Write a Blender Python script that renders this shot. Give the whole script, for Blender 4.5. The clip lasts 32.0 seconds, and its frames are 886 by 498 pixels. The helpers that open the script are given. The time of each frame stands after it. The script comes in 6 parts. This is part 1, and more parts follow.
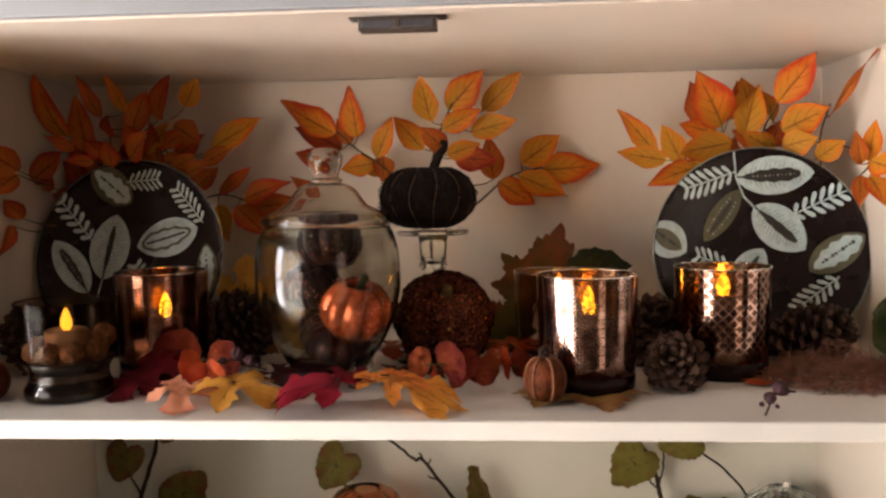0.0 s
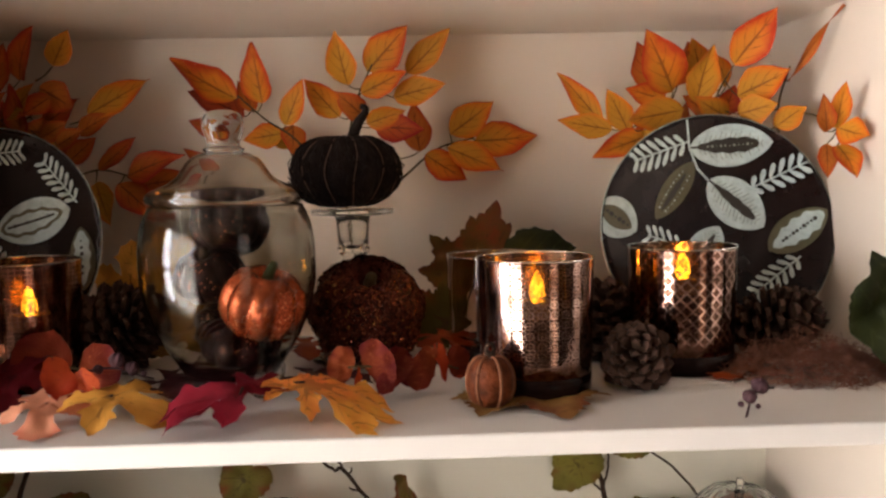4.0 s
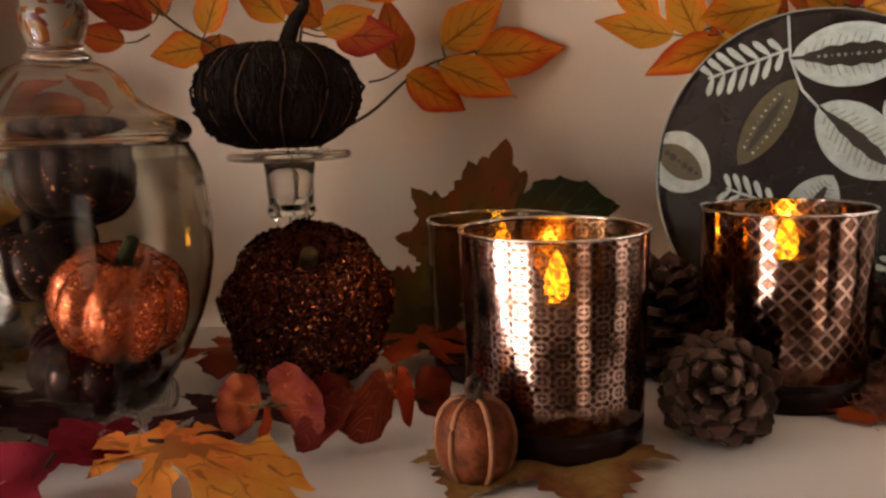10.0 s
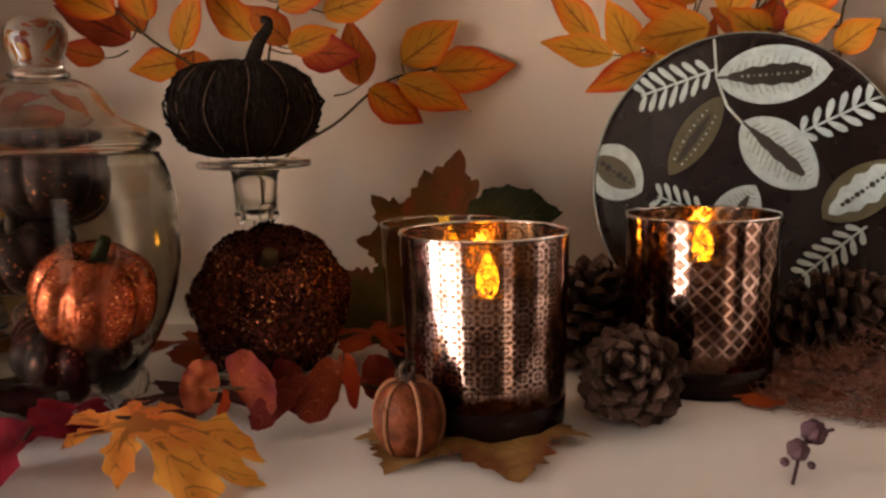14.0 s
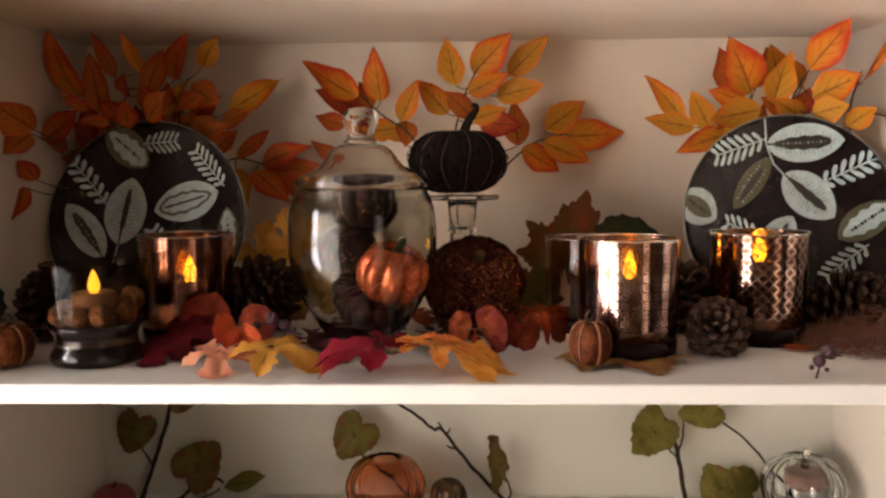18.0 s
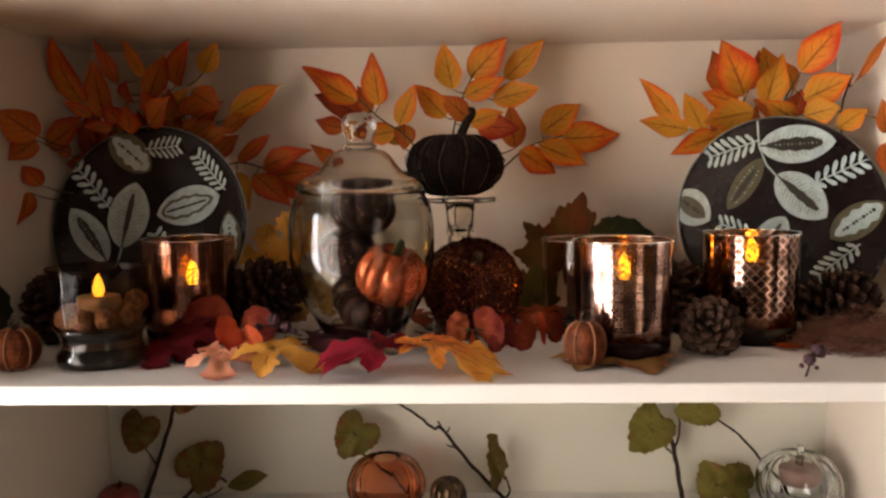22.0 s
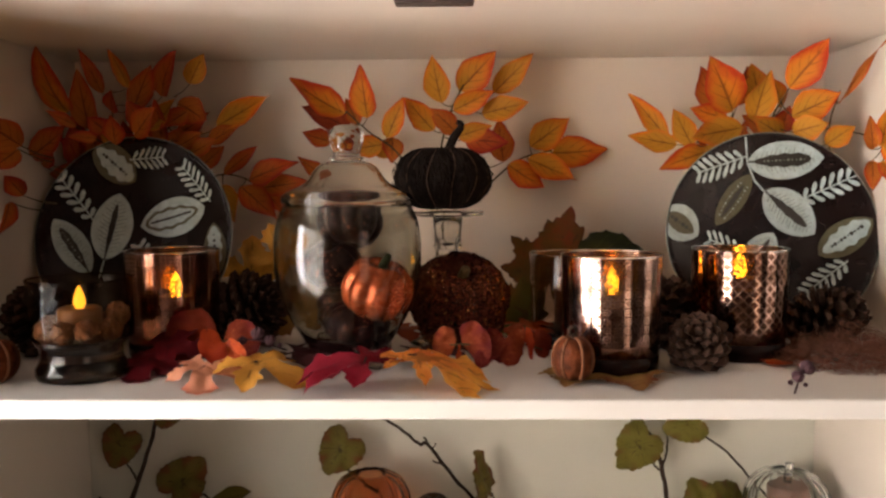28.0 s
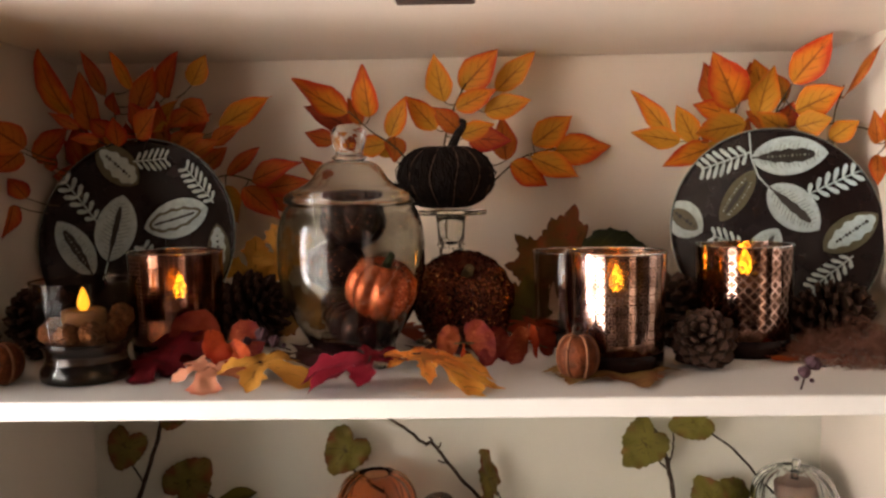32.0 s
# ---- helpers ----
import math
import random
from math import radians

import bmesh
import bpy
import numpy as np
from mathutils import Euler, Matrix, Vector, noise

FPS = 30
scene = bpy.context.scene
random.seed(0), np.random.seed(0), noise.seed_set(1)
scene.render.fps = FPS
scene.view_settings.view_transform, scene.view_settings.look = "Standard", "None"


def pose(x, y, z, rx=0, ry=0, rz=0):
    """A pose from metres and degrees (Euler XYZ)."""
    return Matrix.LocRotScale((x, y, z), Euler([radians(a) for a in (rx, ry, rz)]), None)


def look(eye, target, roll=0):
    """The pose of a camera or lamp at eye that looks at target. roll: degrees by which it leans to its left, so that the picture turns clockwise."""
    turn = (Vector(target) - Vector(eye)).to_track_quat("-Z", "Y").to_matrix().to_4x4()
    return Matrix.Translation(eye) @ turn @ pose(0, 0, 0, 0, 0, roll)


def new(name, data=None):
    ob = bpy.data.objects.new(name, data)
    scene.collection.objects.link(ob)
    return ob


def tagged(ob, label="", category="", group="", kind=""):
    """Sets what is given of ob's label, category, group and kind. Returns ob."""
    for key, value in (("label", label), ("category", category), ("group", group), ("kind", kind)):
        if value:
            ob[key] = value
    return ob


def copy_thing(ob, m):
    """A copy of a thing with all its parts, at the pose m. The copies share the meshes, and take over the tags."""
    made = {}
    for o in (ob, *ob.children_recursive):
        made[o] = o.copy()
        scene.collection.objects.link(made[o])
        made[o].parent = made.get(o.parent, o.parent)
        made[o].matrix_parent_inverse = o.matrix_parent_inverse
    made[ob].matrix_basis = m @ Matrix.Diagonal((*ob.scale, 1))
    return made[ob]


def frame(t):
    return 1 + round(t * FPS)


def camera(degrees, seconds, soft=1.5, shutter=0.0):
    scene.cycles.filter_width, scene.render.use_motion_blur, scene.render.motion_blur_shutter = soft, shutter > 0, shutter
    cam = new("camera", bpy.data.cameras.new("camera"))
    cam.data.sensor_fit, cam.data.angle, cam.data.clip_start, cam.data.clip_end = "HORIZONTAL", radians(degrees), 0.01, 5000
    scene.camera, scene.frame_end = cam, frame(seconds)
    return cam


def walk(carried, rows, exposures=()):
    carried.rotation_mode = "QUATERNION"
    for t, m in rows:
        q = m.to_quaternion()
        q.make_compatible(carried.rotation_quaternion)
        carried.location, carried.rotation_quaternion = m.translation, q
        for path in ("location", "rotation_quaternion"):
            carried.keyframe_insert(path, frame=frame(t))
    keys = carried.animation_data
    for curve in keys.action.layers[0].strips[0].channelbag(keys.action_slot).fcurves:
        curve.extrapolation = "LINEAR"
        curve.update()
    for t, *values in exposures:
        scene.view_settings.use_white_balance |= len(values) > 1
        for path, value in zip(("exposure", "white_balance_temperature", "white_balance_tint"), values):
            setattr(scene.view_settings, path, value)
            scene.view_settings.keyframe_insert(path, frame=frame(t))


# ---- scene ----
cam = camera(55.5, 32.0, soft=2.5)
H = 1.30  # height of the display shelf's top above the room's floor
PATH = [
    (0, (0.02062, -0.69911, 0.19704), (-0.05044, 0.29575, 0.12480), -0.97),
    (0.5, (0.02416, -0.69326, 0.18554), (-0.02289, 0.30371, 0.12352), -1.03),
    (1, (0.03101, -0.68760, 0.18635), (0.00581, 0.30979, 0.11861), -1.20),
    (1.5, (0.03449, -0.68392, 0.18427), (0.03557, 0.31364, 0.11448), -1.38),
    (2, (0.02911, -0.68013, 0.19253), (0.04991, 0.31630, 0.11075), -1.39),
    (2.5, (0.01334, -0.67030, 0.18407), (0.05341, 0.32620, 0.11070), -1.53),
    (4.5, (0.00022, -0.52516, 0.18369), (0.02750, 0.46929, 0.08214), -0.74),
    (5, (0.02748, -0.47228, 0.17974), (-0.00374, 0.52101, 0.06843), -0.75),
    (5.5, (0.05363, -0.43391, 0.17241), (-0.02758, 0.55563, 0.05317), -0.52),
    (6, (0.06532, -0.40427, 0.17090), (-0.05343, 0.58040, 0.04313), -0.49),
    (6.5, (0.05656, -0.36517, 0.17177), (-0.07292, 0.61775, 0.04101), -1.10),
    (7, (0.03542, -0.32715, 0.16754), (-0.09018, 0.65462, 0.02490), -1.40),
    (7.5, (0.02089, -0.30885, 0.15899), (-0.09783, 0.67069, -0.00351), -1.28),
    (8, (0.01304, -0.30108, 0.15566), (-0.09803, 0.67639, -0.02382), -1.23),
    (8.5, (0.01519, -0.30599, 0.16570), (-0.08344, 0.67302, -0.01265), -1.13),
    (9, (0.02843, -0.30693, 0.17177), (-0.04458, 0.67666, 0.00680), -1.35),
    (9.5, (0.03600, -0.30648, 0.17354), (-0.00735, 0.67998, 0.01535), -1.54),
    (10, (0.04957, -0.30912, 0.16962), (0.03738, 0.67874, 0.01470), -1.59),
    (10.5, (0.06101, -0.31332, 0.16412), (0.07176, 0.67407, 0.00617), -1.54),
    (11, (0.06941, -0.30631, 0.16044), (0.09370, 0.67805, -0.01401), -1.47),
    (11.5, (0.07186, -0.29172, 0.15094), (0.10481, 0.68750, -0.04918), -1.61),
    (12, (0.07168, -0.28035, 0.14486), (0.11276, 0.69369, -0.07777), -1.78),
    (12.5, (0.07271, -0.28480, 0.14860), (0.11778, 0.68915, -0.07364), -1.74),
    (13, (0.07054, -0.30303, 0.15921), (0.10905, 0.67657, -0.03802), -1.56),
    (13.5, (0.07147, -0.32775, 0.16842), (0.09635, 0.65771, 0.00037), -1.40),
    (14, (0.07729, -0.35940, 0.17227), (0.07745, 0.62991, 0.02646), -1.19),
    (14.5, (0.08414, -0.40178, 0.17298), (0.04575, 0.58917, 0.04435), -0.89),
    (15, (0.07995, -0.43659, 0.17744), (0.00334, 0.55359, 0.06053), -0.90),
    (15.5, (0.05466, -0.46700, 0.17691), (-0.03959, 0.52189, 0.06195), -1.05),
    (17.5, (-0.04382, -0.66503, 0.18046), (-0.07986, 0.32907, 0.07813), -0.68),
    (18, (-0.04974, -0.68759, 0.17995), (-0.08289, 0.30724, 0.08393), -0.46),
    (18.5, (-0.04837, -0.69234, 0.17964), (-0.08158, 0.30248, 0.08350), -0.52),
    (19, (-0.05781, -0.70009, 0.18321), (-0.09798, 0.29433, 0.08565), -0.59),
    (19.5, (-0.05294, -0.69901, 0.18659), (-0.09907, 0.29512, 0.08872), -0.65),
    (20, (-0.05857, -0.69836, 0.18562), (-0.10300, 0.29576, 0.08689), -0.63),
    (20.5, (-0.05564, -0.69948, 0.18411), (-0.09796, 0.29486, 0.08663), -0.66),
    (21, (-0.05130, -0.70125, 0.18591), (-0.08869, 0.29325, 0.08803), -0.75),
    (21.5, (-0.04816, -0.69970, 0.18196), (-0.08263, 0.29512, 0.08629), -0.83),
    (22, (-0.04590, -0.70266, 0.18473), (-0.08029, 0.29200, 0.08745), -0.80),
    (22.5, (-0.04471, -0.70450, 0.18298), (-0.07655, 0.29041, 0.08735), -0.87),
    (23, (-0.04707, -0.70097, 0.17942), (-0.07434, 0.29402, 0.08321), -0.92),
    (23.5, (-0.04615, -0.69927, 0.18237), (-0.07293, 0.29524, 0.08121), -0.78),
    (24, (-0.05234, -0.69933, 0.18205), (-0.07626, 0.29547, 0.08304), -0.59),
    (24.5, (-0.04912, -0.69758, 0.18228), (-0.07603, 0.29777, 0.08974), -0.59),
    (25, (-0.04734, -0.69641, 0.18403), (-0.07188, 0.29962, 0.09839), -0.52),
    (25.5, (-0.04820, -0.69307, 0.18440), (-0.06959, 0.30308, 0.09940), -0.34),
    (27.5, (-0.04207, -0.69369, 0.18581), (-0.06502, 0.30284, 0.10584), -0.40),
    (28, (-0.04455, -0.69496, 0.18278), (-0.06533, 0.30163, 0.10299), -0.33),
    (28.5, (-0.04353, -0.69296, 0.18497), (-0.06835, 0.30329, 0.10212), -0.25),
    (29, (-0.04098, -0.69475, 0.18510), (-0.06748, 0.30151, 0.10284), -0.40),
    (29.5, (-0.04036, -0.69504, 0.18426), (-0.06759, 0.30118, 0.10169), -0.43),
    (30, (-0.04265, -0.69398, 0.18666), (-0.06822, 0.30211, 0.10212), -0.40),
    (30.5, (-0.04812, -0.69155, 0.18547), (-0.07323, 0.30452, 0.10053), -0.51),
    (31, (-0.04682, -0.69091, 0.18648), (-0.07328, 0.30500, 0.10009), -0.65),
    (31.5, (-0.04415, -0.69270, 0.18350), (-0.07004, 0.30350, 0.10045), -0.78),
    (32, (-0.04395, -0.69341, 0.18105), (-0.06967, 0.30310, 0.10167), -0.87),
]
walk(cam, [(t, look((e[0], e[1], e[2] + H), (g[0], g[1], g[2] + H), roll)) for t, e, g, roll in PATH],
     exposures=[(0.0, 0.06, 6500, 10), (1.0, 0.05, 6450, 9), (2.5, 0.05, 6350, 9), (4.5, 0.06, 6300, 10), (6.0, 0.0, 6550, 12), (7.0, 0.0, 6900, 15), (8.0, 0.08, 6650, 12), (9.0, -0.03, 6900, 15), (10.0, -0.05, 6900, 15),
                (11.0, -0.03, 6800, 14), (12.0, 0.02, 6400, 10), (13.0, 0.0, 6700, 12), (14.0, 0.02, 6850, 15), (15.0, 0.06, 6450, 11), (17.5, 0.11, 6500, 10), (32.0, 0.09, 6500, 10)])

# ---- world, daylight and added fill ----
world = bpy.data.worlds.new("sky")
scene.world = world
world.use_nodes = True
wn = world.node_tree.nodes
sky = wn.new("ShaderNodeTexSky")
sky.sky_type = "NISHITA"
sky.sun_disc = False
sky.sun_elevation, sky.sun_rotation = radians(32), radians(215)
world.node_tree.links.new(sky.outputs[0], wn["Background"].inputs[0])
wn["Background"].inputs[1].default_value = 0.08


def opening_light(name, x, y, z, w, h, watts, color, rz):
    """An area lamp in an opening: the wide window's daylight, or added fill."""
    data = bpy.data.lights.new(name, "AREA")
    data.shape, data.size, data.size_y = "RECTANGLE", w, h
    data.energy, data.color = watts, color
    ob = new(name, data)
    ob.matrix_world = pose(x, y, z + H, 90, 0, rz)
    return ob


opening_light("wide_window_daylight", -1.53, -1.15, -0.28, 1.90, 1.80, 275, (1.0, 0.95, 0.945), -90)
# Warm fill from the right, added; no window is known to stand here
opening_light("curtained_window_daylight", 1.55, -2.47, -0.06, 0.70, 2.20, 5.4, (1.0, 0.70, 0.50), 0)

# ---- materials ----
def nodes_of(name):
    m = bpy.data.materials.new(name)
    m.use_nodes = True
    return m, m.node_tree.nodes, m.node_tree.links, m.node_tree.nodes["Principled BSDF"]


def add_noise(n, l, scale, detail=4.0, coord="Object", rough=0.6):
    tc = n.new("ShaderNodeTexCoord")
    t = n.new("ShaderNodeTexNoise")
    t.inputs["Scale"].default_value, t.inputs["Detail"].default_value, t.inputs["Roughness"].default_value = scale, detail, rough
    l.new(tc.outputs[coord], t.inputs["Vector"])
    return t


def ramp(n, l, src, stops):
    r = n.new("ShaderNodeValToRGB")
    r.color_ramp.elements[0].position, r.color_ramp.elements[0].color = stops[0][0], (*stops[0][1], 1)
    r.color_ramp.elements[1].position, r.color_ramp.elements[1].color = stops[-1][0], (*stops[-1][1], 1)
    for p, c in stops[1:-1]:
        r.color_ramp.elements.new(p).color = (*c, 1)
    l.new(src, r.inputs[0])
    return r


def mixc(n, l, fac, a, b, kind="MIX"):
    m = n.new("ShaderNodeMix")
    m.data_type, m.blend_type = "RGBA", kind
    for sock, v in ((m.inputs["Factor"], fac), (m.inputs["A"], a), (m.inputs["B"], b)):
        if hasattr(v, "links") or hasattr(v, "is_linked"):
            l.new(v, sock)
        elif isinstance(v, tuple):
            sock.default_value = (*v, 1)
        else:
            sock.default_value = v
    return m.outputs["Result"]


def calc(n, l, op, a, b=0.0, c=None):
    m = n.new("ShaderNodeMath")
    m.operation = op
    for i, v in enumerate((a, b) if c is None else (a, b, c)):
        if isinstance(v, (int, float)):
            m.inputs[i].default_value = v
        else:
            l.new(v, m.inputs[i])
    return m.outputs[0]


def bump(n, l, p, src, strength, dist):
    b = n.new("ShaderNodeBump")
    b.inputs["Strength"].default_value, b.inputs["Distance"].default_value = strength, dist
    l.new(src, b.inputs["Height"])
    l.new(b.outputs[0], p.inputs["Normal"])


def plain(name, base, rough=0.5, metal=0.0, vary=0.25, scale=40.0, bumped=0.0, dist=0.002, fine=400.0, sub=0.0, spec=0.5):
    """A painted, papery or metal surface with broad and fine variation."""
    m, n, l, p = nodes_of(name)
    a = add_noise(n, l, scale)
    dark = tuple(c * (1 - vary) for c in base)
    light = tuple(min(1.0, c * (1 + vary)) for c in base)
    r = ramp(n, l, a.outputs["Fac"], [(0.3, dark), (0.5, base), (0.7, light)])
    f = add_noise(n, l, fine, 2.0)
    l.new(mixc(n, l, 0.25, r.outputs[0], mixc(n, l, f.outputs["Fac"], dark, light)), p.inputs["Base Color"])
    p.inputs["Roughness"].default_value, p.inputs["Metallic"].default_value = rough, metal
    p.inputs["Specular IOR Level"].default_value = spec
    if sub:
        p.inputs["Subsurface Weight"].default_value = sub
        p.inputs["Subsurface Radius"].default_value = (0.004, 0.002, 0.001)
    if bumped:
        bump(n, l, p, f.outputs["Fac"] if bumped < 0 else a.outputs["Fac"], abs(bumped), dist)
    return m


def paint(name, base, rough=0.42):
    """Brushed cabinet paint: faint roller texture and broad yellowing."""
    m, n, l, p = nodes_of(name)
    a, f = add_noise(n, l, 3.0, 3.0), add_noise(n, l, 260.0, 3.0)
    r = ramp(n, l, a.outputs["Fac"], [(0.3, tuple(c * 0.95 for c in base)), (0.7, base)])
    l.new(r.outputs[0], p.inputs["Base Color"])
    q = ramp(n, l, add_noise(n, l, 9.0).outputs["Fac"], [(0.3, (rough - 0.06,) * 3), (0.7, (rough + 0.08,) * 3)])
    l.new(q.outputs[0], p.inputs["Roughness"])
    bump(n, l, p, f.outputs["Fac"], 0.12, 0.001)
    return m


def leaf_mat(name, inner, mid, edge, vein, rough=0.55, veins=4.6, slope=0.34, ink=0.85, along=0.46, across=0.62, blot=1.0):
    """A silk leaf: UV u runs from stalk to tip, v from midrib (0) to margin (1)."""
    m, n, l, p = nodes_of(name)
    uv = n.new("ShaderNodeUVMap")
    sep = n.new("ShaderNodeSeparateXYZ")
    l.new(uv.outputs[0], sep.inputs[0])
    u, v = sep.outputs[0], sep.outputs[1]
    nz = add_noise(n, l, 70.0, 4.0)
    info = n.new("ShaderNodeObjectInfo")
    wob = calc(n, l, "MULTIPLY", calc(n, l, "SUBTRACT", nz.outputs["Fac"], 0.5), 0.55 * blot)
    per = calc(n, l, "MULTIPLY", calc(n, l, "SUBTRACT", info.outputs["Random"], 0.5), 0.6)
    far = calc(n, l, "MULTIPLY_ADD", u, along, calc(n, l, "MULTIPLY", calc(n, l, "POWER", v, 2.6), across))
    broad = calc(n, l, "MULTIPLY", calc(n, l, "SUBTRACT", add_noise(n, l, 28.0, 3.0).outputs["Fac"], 0.5), blot)
    g = calc(n, l, "ADD", calc(n, l, "ADD", far, calc(n, l, "ADD", wob, broad)), per)
    r = ramp(n, l, g, [(0.12, inner), (0.55, mid), (1.0, edge)])
    rib = calc(n, l, "MULTIPLY", calc(n, l, "LESS_THAN", v, calc(n, l, "MULTIPLY_ADD", u, -0.05, 0.085)), calc(n, l, "LESS_THAN", u, 0.86))
    bow = calc(n, l, "MULTIPLY_ADD", calc(n, l, "MULTIPLY", v, v), -0.12, calc(n, l, "SUBTRACT", u, calc(n, l, "MULTIPLY", v, slope)))
    side = calc(n, l, "FRACT", calc(n, l, "MULTIPLY", bow, veins))
    reach = calc(n, l, "MULTIPLY", calc(n, l, "LESS_THAN", side, 0.13), calc(n, l, "SUBTRACT", 1.0, calc(n, l, "POWER", v, 1.6)))
    printed = ramp(n, l, add_noise(n, l, 95.0, 2.0).outputs["Fac"], [(0.40, (0.15,) * 3), (0.56, (1.0,) * 3)])
    line = calc(n, l, "MULTIPLY", calc(n, l, "MULTIPLY", reach, printed.outputs[0]), ink)
    fac = calc(n, l, "MAXIMUM", calc(n, l, "MULTIPLY", rib, 0.80), line)
    l.new(mixc(n, l, fac, r.outputs[0], vein), p.inputs["Base Color"])
    p.inputs["Roughness"].default_value = rough
    p.inputs["Specular IOR Level"].default_value = 0.14
    weave = add_noise(n, l, 900.0, 2.0)
    bump(n, l, p, calc(n, l, "SUBTRACT", weave.outputs["Fac"], calc(n, l, "MULTIPLY", fac, 1.5)), 0.3, 0.0006)
    tr = n.new("ShaderNodeBsdfTranslucent")
    l.new(mixc(n, l, 0.3, r.outputs[0], edge), tr.inputs[0])
    mx = n.new("ShaderNodeMixShader")
    mx.inputs[0].default_value = 0.22
    l.new(p.outputs[0], mx.inputs[1])
    l.new(tr.outputs[0], mx.inputs[2])
    l.new(mx.outputs[0], n["Material Output"].inputs[0])
    return m


def glass(name, tint=(1, 1, 1), rough=0.0, ior=1.45, haze=0.05):
    """Thick glass that bends light."""
    m, n, l, p = nodes_of(name)
    p.inputs["Base Color"].default_value = (*tint, 1)
    p.inputs["Transmission Weight"].default_value, p.inputs["IOR"].default_value = 1.0, ior
    f = add_noise(n, l, 30.0, 3.0)
    q = ramp(n, l, f.outputs["Fac"], [(0.4, (rough,) * 3), (0.75, (rough + haze,) * 3)])
    l.new(q.outputs[0], p.inputs["Roughness"])
    return m


def thin_glass(name, tint=(0.96, 0.97, 0.96), gloss=1.0):
    """A thin blown wall: clear, tinted, with gloss by Fresnel."""
    m, n, l, p = nodes_of(name)
    clear = n.new("ShaderNodeBsdfTransparent")
    clear.inputs[0].default_value = (*tint, 1)
    shine = n.new("ShaderNodeBsdfGlossy")
    f = add_noise(n, l, 25.0, 4.0)
    q = ramp(n, l, f.outputs["Fac"], [(0.4, (0.015,) * 3), (0.8, (0.10,) * 3)])
    l.new(q.outputs[0], shine.inputs["Roughness"])
    lw = n.new("ShaderNodeLayerWeight")
    lw.inputs[0].default_value = 0.5
    edge = calc(n, l, "POWER", lw.outputs["Facing"], 4.0)
    mx = n.new("ShaderNodeMixShader")
    l.new(calc(n, l, "MULTIPLY_ADD", edge, 0.75 * gloss, 0.045 * gloss), mx.inputs[0])
    l.new(clear.outputs[0], mx.inputs[1])
    l.new(shine.outputs[0], mx.inputs[2])
    l.new(mx.outputs[0], n["Material Output"].inputs[0])
    return m


